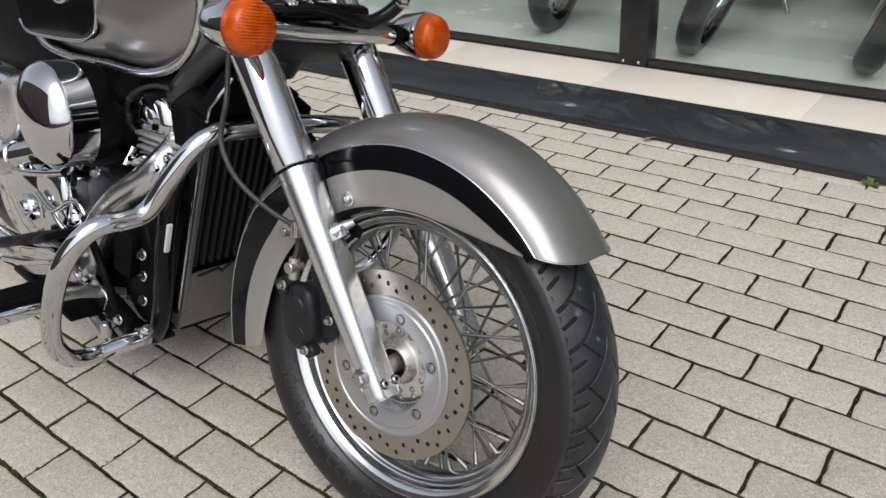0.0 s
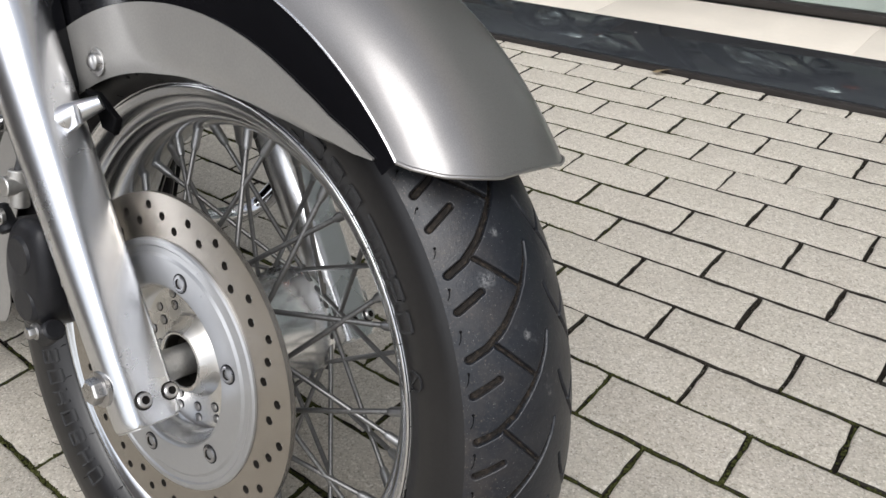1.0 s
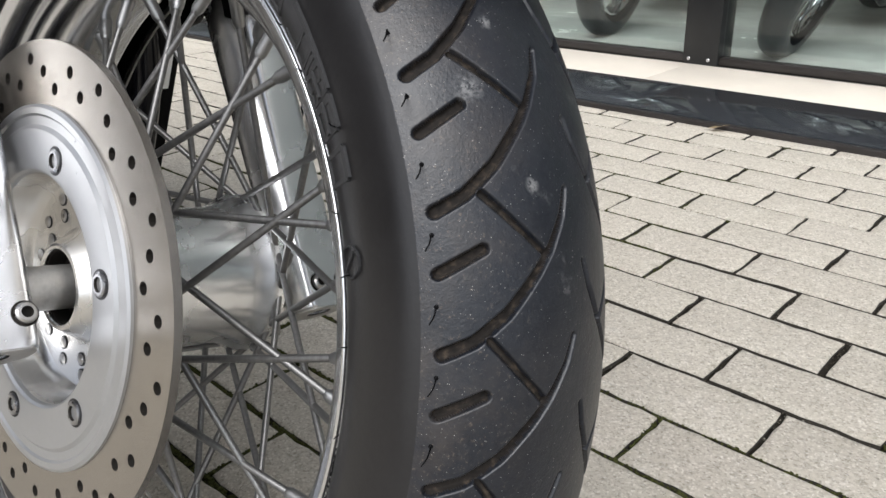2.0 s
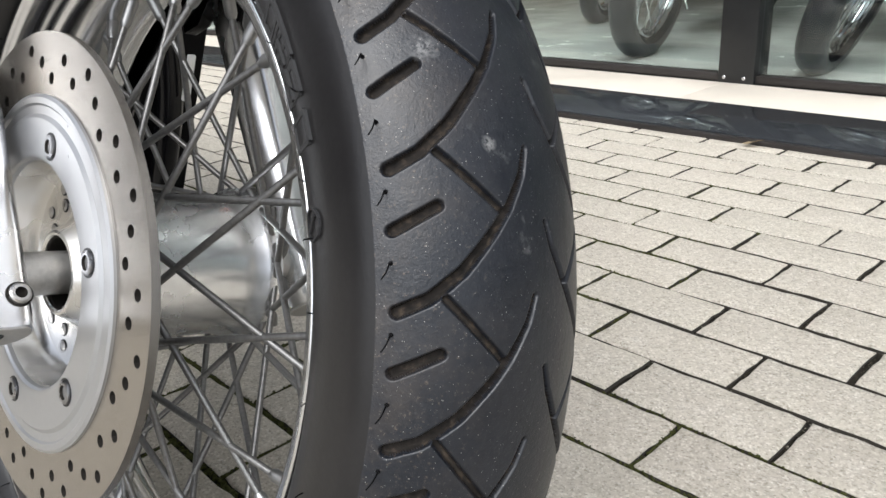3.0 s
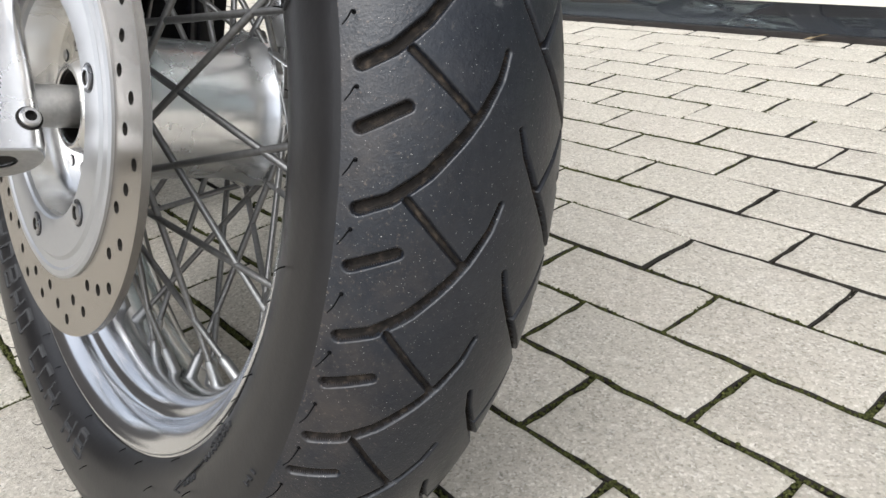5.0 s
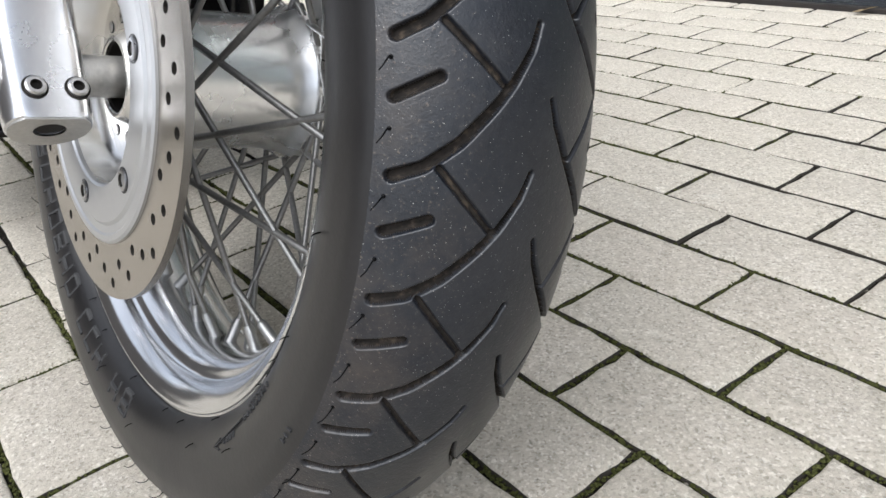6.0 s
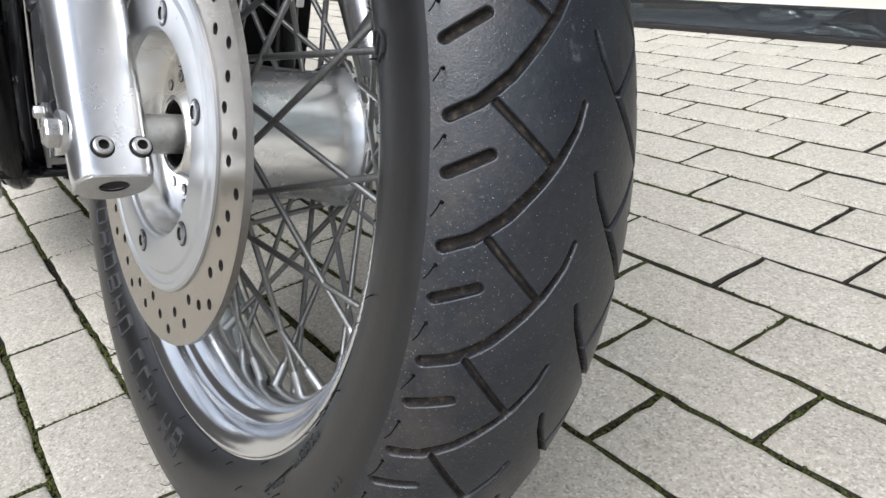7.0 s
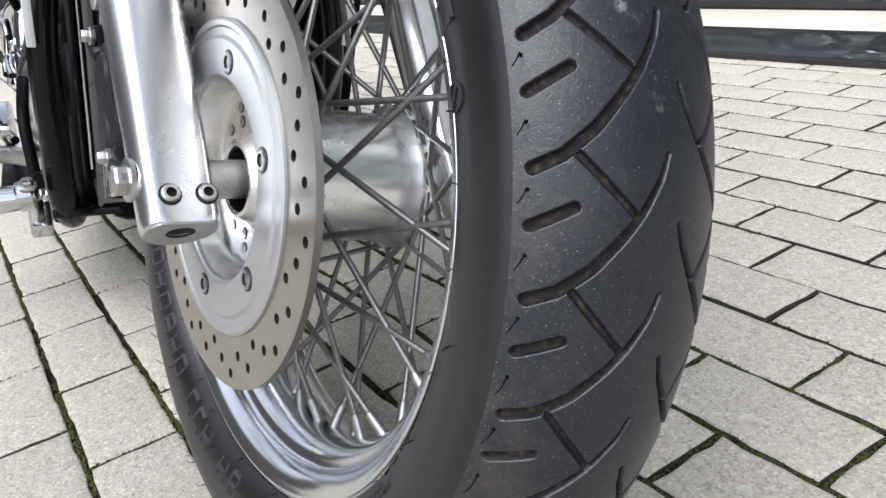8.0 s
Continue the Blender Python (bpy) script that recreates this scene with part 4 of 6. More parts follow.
for sgn in (-1, 1):
    stripe, skirt = [], []
    for d in DEGS:
        rin = lerp(INNER, d)
        if rin > 0.322:
            continue
        lo = 0.0
        if rin > 0.300:
            lo = math.asin(min(1, (rin - 0.300) / (lerp(CROWN, d) - 0.300)) ** (1 / 0.9)) / (math.pi / 2)
        if lo > lerp(STRIPE_U, d) - 0.004:
            continue
        row = [crown_point(d, lo + (lerp(STRIPE_U, d) - lo) * k / 5, sgn, -0.0006) for k in range(6)]
        edge = lerp(FLAT, d)
        low = min(edge - 0.0005, max(rin, 0.284))
        if rin > edge:
            low = edge - 0.0005
        stripe.append([wheel_point(d, low + (edge - low) * k / 3, sgn * 0.0834) for k in range(3)] + row)
        if 47 < d:
            top = lerp([(46, 0.306), (50, 0.300), (57, 0.292), (64, 0.290), (76, 0.292), (118, 0.296), (150, 0.297), (175, 0.310), (193, 0.318)], d)
            if top > rin + 0.0003:
                skirt.append([wheel_point(d, rin + (top - rin) * k / 6, sgn * (0.0860 - 0.003 * (k == 0))) for k in range(7)])
    fender_sheet(stripe, 0.0015, "side_stripe", BLACK, "glossy black side stripe", fender)
    part("pinstripe", pipe([crown_point(d, lerp(STRIPE_U, d), sgn, 0.0004) for d in DEGS[7:-1]], 0.0009, 6, 2), SATIN, fender, FRONT, "thin pale line above the stripe")
    fender_sheet(skirt, 0.0018, "side_skirt", SKIRT, "plain silver side skirt", fender)
    part("fender_bolt", turned([(0, 0.0115), (0.0012, 0.0115), (0.0016, 0.0085), (0.0012, 0.0075), (0.0045, 0.0070), (0.0062, 0.0050), (0.0066, 0.0)], wheel_point(113.1, 0.257, sgn * 0.0860), (0, sgn, 0), 28), STEEL, fender, FRONT)
    # black stay between fork and fender
    part("fender_stay", pillow([(-0.217, 0.280), (-0.166, 0.292), (-0.152, 0.275), (-0.128, 0.214), (-0.128, 0.198), (-0.140, 0.178), (-0.162, 0.170), (-0.192, 0.225)], sgn * 0.086, sgn * 0.100, 0.004, sharp=True), BLACK, fender, FRONT, "broad black stay behind the fork leg")
    part("stay_plate", pillow([(-0.114, 0.212), (-0.098, 0.212), (-0.068, 0.196), (-0.073, 0.182), (-0.088, 0.184), (-0.100, 0.205)], sgn * 0.084, sgn * 0.090, 0.002, sharp=True), MATT_BLACK, fender, FRONT)

# ---- brake caliper, hose, clamp ----
caliper = part("brake_caliper", joined(
    pillow([(-0.190, 0.050), (-0.178, 0.082), (-0.158, 0.092), (-0.132, 0.086), (-0.120, 0.050), (-0.122, 0.010), (-0.146, -0.014), (-0.172, -0.008), (-0.186, 0.016)], -0.076, -0.128, 0.012, 0.002),
    pillow([(-0.150, 0.118), (-0.118, 0.112), (-0.088, 0.066), (-0.090, 0.026), (-0.112, 0.006), (-0.122, 0.050), (-0.132, 0.090)], -0.096, -0.108, 0.003, 0.0),
    rod((-0.156, -0.1305, 0.058), (-0.156, -0.060, 0.058), 0.0205, segs=28, bevel=0.004),
    rod((-0.150, -0.1300, 0.014), (-0.150, -0.060, 0.014), 0.0190, segs=28, bevel=0.004),
    box((0.058, 0.020, 0.016), (-0.156, -0.116, 0.036), 0.004),
    box((0.020, 0.034, 0.090), (-0.186, -0.094, 0.036), 0.005, pose(0, 0, 0, 0, -8, 0)),
    rod((-0.183, -0.122, 0.072), (-0.196, -0.126, 0.094), 0.009, segs=18, bevel=0.002),
    rod((-0.130, -0.122, -0.012), (-0.112, -0.122, 0.002), 0.010, segs=18, bevel=0.002)), CALIPER, bike, FRONT, "dark grey brake caliper behind the fork leg")
for p in ((-0.098, 0.050), (-0.182, 0.088), (-0.128, -0.004), (-0.108, 0.112)):
    part("caliper_bolt", hex_bolt((p[0], -0.131 if p[0] < -0.12 else -0.113, p[1]), (0, -1, 0), 0.0056, 0.008), STEEL, caliper, FRONT)
part("banjo", joined(rod((-0.172, -0.118, 0.098), (-0.172, -0.118, 0.132), 0.0085, segs=18, bevel=0.001), rod((-0.172, -0.132, 0.118), (-0.172, -0.104, 0.118), 0.009, segs=18, bevel=0.001)), CAST, caliper, FRONT)
part("brake_hose", pipe([(-0.345, -0.10, 0.50), (-0.335, -0.115, 0.43), (-0.327, -0.125, 0.353), (-0.297, -0.160, 0.304), (-0.272, -0.168, 0.268), (-0.245, -0.160, 0.235), (-0.204, -0.142, 0.204), (-0.172, -0.122, 0.182), (-0.170, -0.114, 0.155), (-0.172, -0.118, 0.128)], 0.0042, 12, 8), HOSE, bike, FRONT, "black rubber brake hose")
part("hose_clip", joined(box((0.030, 0.010, 0.012), (-0.180, -0.116, 0.178), 0.002), rod((-0.195, -0.124, 0.168), (-0.195, -0.108, 0.168), 0.007, segs=14), rod((-0.170, -0.120, 0.192), (-0.170, -0.120, 0.168), 0.0085, segs=16)), DULL_CHROME, bike, FRONT)

# ---- turn signals and fork bridge ----
def turn_signal(sgn):
    y = sgn * 0.207
    c = (-0.200, y, 0.4705)
    housing = part("turn_signal", turned([(-0.075, 0.0), (-0.074, 0.010), (-0.066, 0.022), (-0.045, 0.034), (-0.010, 0.0405), (-0.002, 0.0420), (0.004, 0.0420), (0.004, 0.0)], c, (1, 0, 0), 40), CHROME, bike, FRONT, "round turn signal with orange lens and chrome housing")
    dome = [(0.004, 0.0), (0.004, 0.0378), (0.007, 0.0386), (0.016, 0.0382), (0.024, 0.0362), (0.030, 0.0318), (0.0340, 0.0250), (0.0362, 0.0160), (0.0370, 0.0080), (0.0372, 0.0)]
    part("lens", turned(dome, c, (1, 0, 0), 56), ORANGE, housing, FRONT, "ribbed orange plastic lens", angle=60)
    for k in range(14):
        z = -0.020 + 0.0040 * k
        w = math.sqrt(max(0, 0.034 ** 2 - z * z))
        pts = []
        for e in np.linspace(-1, 1, 9):
            q = math.hypot(w * e, z)
            depth = float(np.interp(q, [p for _, p in reversed(dome[1:])], [a for a, _ in reversed(dome[1:])]))
            pts.append((c[0] + depth + 0.0002, y + w * e, c[2] + z))
        part("lens_rib", pipe(pts, 0.0011, 6, 2), ORANGE, housing, FRONT)
    part("collar", joined(rod((-0.235, y - sgn * 0.036, 0.468), (-0.235, y - sgn * 0.056, 0.466), 0.018, segs=24, bevel=0.002)), MATT_BLACK, housing, FRONT)
    return housing


for sgn in (-1, 1):
    turn_signal(sgn)
part("signal_bar", pipe([(-0.235, -0.175, 0.467), (-0.232, -0.08, 0.465), (-0.232, 0.08, 0.465), (-0.235, 0.175, 0.467)], 0.0145, 20, 4), CHROME, bike, FRONT, "chrome bar between the turn signals")
part("fork_bridge", joined(box((0.070, 0.26, 0.034), (-0.292, 0, 0.440), 0.010, pose(0, 0, 0, 0, -RAKE, 0)), rod((-0.345, 0, 0.40), (-0.30, 0, 0.46), 0.03, segs=24)), FORGED, bike, FRONT, "dark grey lower fork bridge")
part("headlight_bracket", joined(box((0.05, 0.20, 0.030), (-0.262, 0.0, 0.497), 0.010), pipe([(-0.262, -0.13, 0.492), (-0.23, -0.04, 0.500), (-0.205, 0.05, 0.486), (-0.18, 0.10, 0.520), (-0.19, 0.14, 0.560)], 0.0115, 12, 6)), BLACK, bike, FRONT, "black headlight bracket and cable")
for p in ((-0.235, -0.085, 0.509), (-0.235, -0.05, 0.512), (-0.17, 0.095, 0.520)):
    part("bracket_bolt", hex_bolt(p, (0.4, -0.3, 0.9), 0.008, 0.008), CHROME, bike, FRONT)
part("headlight", turned([(-0.11, 0.0), (-0.10, 0.03), (-0.06, 0.075), (0.0, 0.092), (0.01, 0.094), (0.014, 0.09), (0.03, 0.06), (0.035, 0.0)], (-0.20, 0, 0.615), (1, 0, -0.05), 48), CHROME, bike, FRONT, "chrome headlight shell")

# ---- chassis of the motorcycle ----
SLOPE = 0.38


def rad_point(y, z, back=0.0):
    return Vector((-0.455 + SLOPE * (z - 0.1) - back, y + 0.037, z))


LEANED = pose(0, 0, 0, 0, math.degrees(math.atan(SLOPE)), 0)
radiator = part("radiator", box((0.045, 0.200, 0.42), rad_point(-0.059, 0.125, 0.036), 0.006, LEANED), MATT_BLACK, bike, BODY, "black radiator with upright grille slats")
part("lower_core", box((0.045, 0.130, 0.30), rad_point(0.112, 0.070, 0.040), 0.006, LEANED), MATT_BLACK, radiator, BODY)
for y in (-0.165, 0.044):
    part("end_tank", box((0.050, 0.012, 0.43), rad_point(y, 0.125, 0.031), 0.003, LEANED), MATT_BLACK, radiator, BODY)
for k in range(12):
    y = -0.1475 + 0.0170 * k
    part("slat", box((0.016, 0.0062, 0.295), rad_point(y, 0.163, 0.008), 0.001, LEANED, 1), GRILLE, radiator, BODY)
# added black panel that closes the dark gap beside the radiator
part("side_infill", box((0.110, 0.004, 0.27), rad_point(-0.176, 0.045, 0.070), 0.001, LEANED), MATT_BLACK, radiator, BODY)
part("grille_trim", box((0.006, 0.003, 0.36), rad_point(-0.170, 0.100, 0.000), 0.001, LEANED), CHROME, radiator, BODY, "thin bright trim along the radiator edge")
for y in (-0.160, 0.041):
    part("side_frame", box((0.007, 0.011, 0.385), rad_point(y, 0.095, -0.001), 0.002, LEANED), SHROUD, radiator, BODY, "grey strip along the radiator")
part("lower_shroud", joined(box((0.006, 0.212, 0.135), rad_point(-0.059, -0.055, 0.0), 0.002, LEANED), box((0.06, 0.006, 0.06), rad_point(-0.163, -0.085, 0.03), 0.002, LEANED)), SHROUD, radiator, BODY, "grey lower shroud plate")
part("shroud_slot", joined(box((0.003, 0.046, 0.006), rad_point(-0.118, 0.004, -0.0035), 0.0008, LEANED @ pose(0, 0, 0, 8, 0, 0)), box((0.003, 0.012, 0.006), rad_point(-0.090, 0.0, -0.0035), 0.0008, LEANED @ pose(0, 0, 0, -40, 0, 0)), box((0.003, 0.022, 0.006), rad_point(-0.076, 0.007, -0.0035), 0.0008, LEANED @ pose(0, 0, 0, 30, 0, 0))), HOLLOW, radiator, BODY)
cowl = bmesh.new()
pts = [rad_point(-0.168, 0.322), rad_point(-0.166, 0.340), rad_point(-0.132, 0.388), rad_point(-0.060, 0.388), rad_point(-0.040, 0.322)]
cf = cowl.faces.new([cowl.verts.new(p) for p in pts])
ex = bmesh.ops.extrude_face_region(cowl, geom=[cf])
bmesh.ops.translate(cowl, vec=(-0.03, 0, 0.008), verts=[v for v in ex["geom"] if isinstance(v, bmesh.types.BMVert)])
bmesh.ops.bevel(cowl, geom=list(cowl.edges), offset=0.002, segments=2, affect="EDGES")
part("upper_cowl", cowl, MATT_BLACK, radiator, BODY, "black radiator cowl with bright edge")
part("cowl_edge", pipe([rad_point(-0.168, 0.318, -0.002), rad_point(-0.167, 0.340, -0.002), rad_point(-0.150, 0.364, -0.002), rad_point(-0.132, 0.389, -0.002)], 0.0025, 8, 4, False), CHROME, radiator, BODY)

GUARD = [(-0.306, -0.10, 0.314), (-0.305, -0.140, 0.315), (-0.308, -0.168, 0.308), (-0.318, -0.192, 0.288), (-0.341, -0.219, 0.243), (-0.362, -0.238, 0.203), (-0.370, -0.257, 0.186), (-0.371, -0.285, 0.183), (-0.371, -0.320, 0.183), (-0.379, -0.350, 0.166), (-0.400, -0.374, 0.123), (-0.427, -0.383, 0.069), (-0.457, -0.384, 0.009), (-0.484, -0.375, -0.047), (-0.505, -0.345, -0.092), (-0.512, -0.300, -0.104), (-0.510, -0.255, -0.100), (-0.509, -0.215, -0.097)]
guard = part("engine_guard", joined(
    pipe(GUARD, 0.0160, 24, 5),
    pipe([(x, -y, z - (0.025 if k < 1 else 0.0)) for k, (x, y, z) in enumerate(GUARD[2:])], 0.0160, 24, 5),
    pipe([(-0.306, -0.11, 0.314), (-0.307, -0.03, 0.312), (-0.306, 0.05, 0.303), (-0.305, 0.130, 0.290)], 0.0160, 24, 4)), CHROME, bike, BODY, "chrome tubular engine guard")
for sgn in (-1, 1):
    part("guard_end", rod((-0.509, sgn * 0.222, -0.097), (-0.509, sgn * 0.202, -0.094), 0.0185, segs=28, bevel=0.003), DULL_CHROME, guard, BODY)
    part("guard_bolt", hex_bolt((-0.497, sgn * 0.208, -0.080), (0.4, 0, 0.9), 0.008, 0.008), STEEL, guard, BODY)

frame_ob = part("frame", joined(
    *[pipe([(-0.455, s * 0.10, 0.27), (-0.452, s * 0.150, 0.20), (-0.465, s * 0.172, 0.10), (-0.500, s * 0.172, -0.03), (-0.535, s * 0.170, -0.105), (-0.60, s * 0.160, -0.145), (-0.80, s * 0.150, -0.155), (-1.30, s * 0.15, -0.155)], 0.0175, 18, 6) for s in (-1, 1)],
    rod((-0.33, 0, 0.52), (-0.43, 0, 0.36), 0.034, segs=28),
    box((0.05, 0.30, 0.012), (-0.610, 0, -0.140), 0.003),
    box((0.05, 0.05, 0.012), (-0.560, -0.160, -0.128), 0.003),
    box((0.05, 0.05, 0.012), (-0.560, 0.160, -0.128), 0.003)), BLACK, bike, BODY, "glossy black tubular frame")
for sgn in (-1, 1):
    part("spine_tube", pipe([(-0.34, sgn * 0.082, 0.462), (-0.365, sgn * 0.086, 0.443), (-0.440, sgn * 0.090, 0.399), (-0.500, sgn * 0.090, 0.356), (-0.535, sgn * 0.086, 0.330)], 0.0235, 24, 6), SATIN_BLACK, frame_ob, BODY, "satin black frame tube below the tank")
    part("neck_cover", pillow([(-0.540, 0.318), (-0.515, 0.335), (-0.455, 0.360), (-0.400, 0.340), (-0.418, 0.300), (-0.455, 0.262), (-0.500, 0.240), (-0.532, 0.244)], sgn * 0.060, sgn * (0.108 if sgn < 0 else 0.080), 0.008, 0.002, sharp=True), MATT_BLACK, frame_ob, BODY, "black plastic neck cover")
    part("cover_bolt", hex_bolt((-0.440, -0.1085 if sgn < 0 else 0.080, 0.317), (0, sgn, 0), 0.0055, 0.003), STEEL, frame_ob, BODY)
    part("reflector", box((0.006, 0.010, 0.060), (-0.432, sgn * 0.184, 0.112), 0.002, LEANED), WHITE, frame_ob, BODY, "small white strip on the frame tube")

TANK = [(-0.345, 0.540), (-0.358, 0.480), (-0.388, 0.436), (-0.430, 0.406), (-0.500, 0.382), (-0.584, 0.371), (-0.700, 0.371), (-0.850, 0.366), (-0.975, 0.376), (-1.035, 0.411), (-1.060, 0.50), (-0.98, 0.60), (-0.66, 0.665), (-0.40, 0.625)]
tank = part("fuel_tank", joined(pillow(TANK, 0.0, -0.165, 0.075, 0.010), pillow(TANK, 0.0, 0.165, 0.075, 0.010)), PAINT, bike, BODY, "silver metallic fuel tank with chrome trim")
for sgn in (-1, 1):
    part("tank_trim", pipe([(x, sgn * 0.138, z) for x, z in TANK[:10]], 0.0078, 12, 6), SATIN, tank, BODY, "bright trim along the tank edge")
    PANEL = [(-0.640, 0.500), (-0.648, 0.450), (-0.668, 0.428), (-0.720, 0.413), (-0.850, 0.405), (-0.970, 0.405), (-1.005, 0.425), (-1.015, 0.50), (-0.93, 0.56), (-0.70, 0.57)]
    part("tank_panel", pillow(PANEL, sgn * 0.150, sgn * 0.176, 0.006, 0.003), BLACK, tank, BODY, "glossy black side panel")
    part("panel_trim", pipe([(x, sgn * 0.173, z) for x, z in PANEL[:7]], 0.0035, 10, 6), CHROME, tank, BODY)
    part("tank_emblem", pillow([(-0.70, 0.505), (-0.76, 0.475), (-0.80, 0.478), (-0.77, 0.50), (-0.82, 0.515), (-0.76, 0.54), (-0.71, 0.53)], sgn * 0.174, sgn * 0.184, 0.003, 0.004), CHROME, tank, BODY)

# air cleaner
AIR = (-0.724, -0.195, 0.283)
air = part("air_cleaner", turned([(0.0, 0.0), (0.0, 0.0965), (0.046, 0.0975), (0.050, 0.0985), (0.054, 0.0970), (0.060, 0.0935), (0.068, 0.0880), (0.076, 0.0790), (0.084, 0.0650), (0.090, 0.0480), (0.0935, 0.0280), (0.0945, 0.0)], AIR, (0, -1, 0), 80), CHROME, bike, BODY, "round chrome air cleaner cover", angle=60)
part("backing", turned([(-0.055, 0.0), (-0.055, 0.060), (-0.045, 0.0860), (-0.020, 0.0950), (0.002, 0.0950), (0.002, 0.0)], AIR, (0, -1, 0), 48), MATT_BLACK, air, BODY, "black air cleaner body")
part("cover_bolt", turned([(-0.006, 0.0150), (0.001, 0.0150), (0.0025, 0.0135), (0.0015, 0.0120), (0.0045, 0.0100), (0.0060, 0.0060), (0.0062, 0.0)], (-0.662, -0.264, 0.268), (0.35, -0.93, 0), 28), CHROME, air, BODY)

# engine
engine = part("engine", joined(
    box((0.46, 0.27, 0.22), (-0.98, 0, -0.03), 0.03),
    box((0.20, 0.20, 0.20), (-0.74, 0, 0.03), 0.03),
    box((0.42, 0.23, 0.17), (-0.79, 0, -0.075), 0.025),
    box((0.40, 0.17, 0.20), (-0.86, 0, 0.18), 0.03)), MATT_BLACK, bike, BODY, "bright metal v-twin engine with chrome covers")
part("crank_case", pillow([(-0.60, 0.12), (-0.70, 0.19), (-0.98, 0.19), (-1.05, 0.0), (-0.98, -0.150), (-0.66, -0.150), (-0.59, -0.06)], 0.110, -0.112, 0.010, 0.0, sharp=True), MATT_BLACK, engine, BODY, "black crank case")
part("side_housing", pillow([(-0.83, 0.100), (-0.86, 0.140), (-0.96, 0.130), (-1.00, 0.02), (-0.96, -0.100), (-0.86, -0.090), (-0.83, -0.01)], -0.100, -0.204, 0.020, 0.006), CHROME, engine, BODY, "polished engine side housing")
# added dark infill that blocks the view through under the tank
part("dark_infill", joined(box((0.52, 0.13, 0.115), (-0.80, 0, 0.325), 0.02), box((0.30, 0.20, 0.24), (-1.16, 0, 0.26), 0.02), rod((-0.62, -0.10, 0.31), (-0.56, -0.02, 0.36), 0.04, segs=24, bevel=0.004)), MATT_BLACK, engine, BODY, "added black infill boxes under the tank")
for k in range(9):
    part("cooling_fin", box((0.165 - 0.004 * (k % 2), 0.205, 0.0045), (-0.650 + 0.004 * k, 0, 0.070 + 0.0125 * k), 0.0016, None, 1), CAST, engine, BODY)
part("cylinder", rod((-0.66, 0, 0.02), (-0.600, 0, 0.25), 0.070, segs=32), MATT_BLACK, engine, BODY)
for k in range(5):
    part("head_flange", box((0.172 - 0.006 * (k % 2), 0.226 - 0.006 * (k % 2), 0.0068), (-0.584, 0, 0.191 + 0.0135 * k), 0.003, None, 2), BARE, engine, BODY)
HEAD = [(-0.672, 0.262), (-0.660, 0.300), (-0.640, 0.326), (-0.600, 0.338), (-0.560, 0.318), (-0.540, 0.276), (-0.560, 0.248), (-0.640, 0.246)]
part("head_cover", joined(pillow(HEAD, 0.0, -0.116, 0.026, 0.010), pillow(HEAD, 0.0, 0.096, 0.024, 0.010)), CHROME, engine, BODY, "chrome cylinder head cover")
part("plug_lead", pipe([(-0.505, -0.118, 0.352), (-0.555, -0.124, 0.350), (-0.622, -0.126, 0.328), (-0.664, -0.124, 0.299), (-0.680, -0.116, 0.262), (-0.672, -0.100, 0.235)], 0.0048, 10, 8), HOSE, engine, BODY, "thin black ignition lead")
part("lead_collar", rod((-0.676, -0.120, 0.282), (-0.681, -0.117, 0.262), 0.0085, segs=16, bevel=0.001), HOSE, engine, BODY)
part("lead_collar", rod((-0.645, -0.126, 0.314), (-0.652, -0.126, 0.309), 0.0065, segs=16), HOSE, engine, BODY)
part("flange_nut", hex_bolt((-0.530, -0.120, 0.222), (0.2, -1, 0), 0.009, 0.010), CHROME, engine, BODY)
part("flange_clamp", joined(pipe([(-0.655, -0.135, 0.205), (-0.625, -0.140, 0.200), (-0.590, -0.138, 0.215), (-0.560, -0.130, 0.205)], 0.009, 12, 5), rod((-0.645, -0.150, 0.190), (-0.648, -0.128, 0.222), 0.007, segs=14, bevel=0.001)), CHROME, engine, BODY)
COVER = [(-1.25, 0.03), (-1.20, 0.105), (-1.08, 0.140), (-0.95, 0.125), (-0.85, 0.085), (-0.81, 0.03), (-0.85, -0.04), (-0.98, -0.085), (-1.14, -0.09), (-1.23, -0.04)]
part("clutch_cover", pillow(COVER, -0.135, -0.200, 0.022, 0.012), CHROME, engine, BODY, "polished engine side cover")
part("cover_gasket", pillow([(x * 1.012 + 0.012, z * 1.05) for x, z in COVER], -0.120, -0.137, 0.003, sharp=True), MATT_BLACK, engine, BODY)
part("cover_rib", pipe([(-0.925, -0.216, 0.082), (-0.851, -0.218, 0.062), (-0.770, -0.214, 0.100), (-0.730, -0.212, 0.108), (-0.708, -0.210, 0.088)], 0.0060, 10, 6), CHROME, engine, BODY)
part("cover_rib", pipe([(-0.855, -0.216, 0.060), (-0.835, -0.217, 0.045), (-0.815, -0.214, 0.030)], 0.0060, 10, 6), CHROME, engine, BODY)
part("oil_filler", turned([(-0.02, 0.0), (-0.02, 0.030), (0.006, 0.030), (0.010, 0.026), (0.010, 0.018), (0.016, 0.015), (0.018, 0.0)], (-1.00, -0.214, 0.03), (0.1, -1, 0.1), 32), CHROME, engine, BODY)
part("side_case", joined(
    pillow([(-0.84, 0.105), (-0.80, 0.150), (-0.74, 0.165), (-0.70, 0.140), (-0.675, 0.085), (-0.70, 0.02), (-0.78, -0.03), (-0.84, 0.0)], -0.10, -0.150, 0.016, 0.006)), FORGED, engine, BODY, "dark cast engine case")
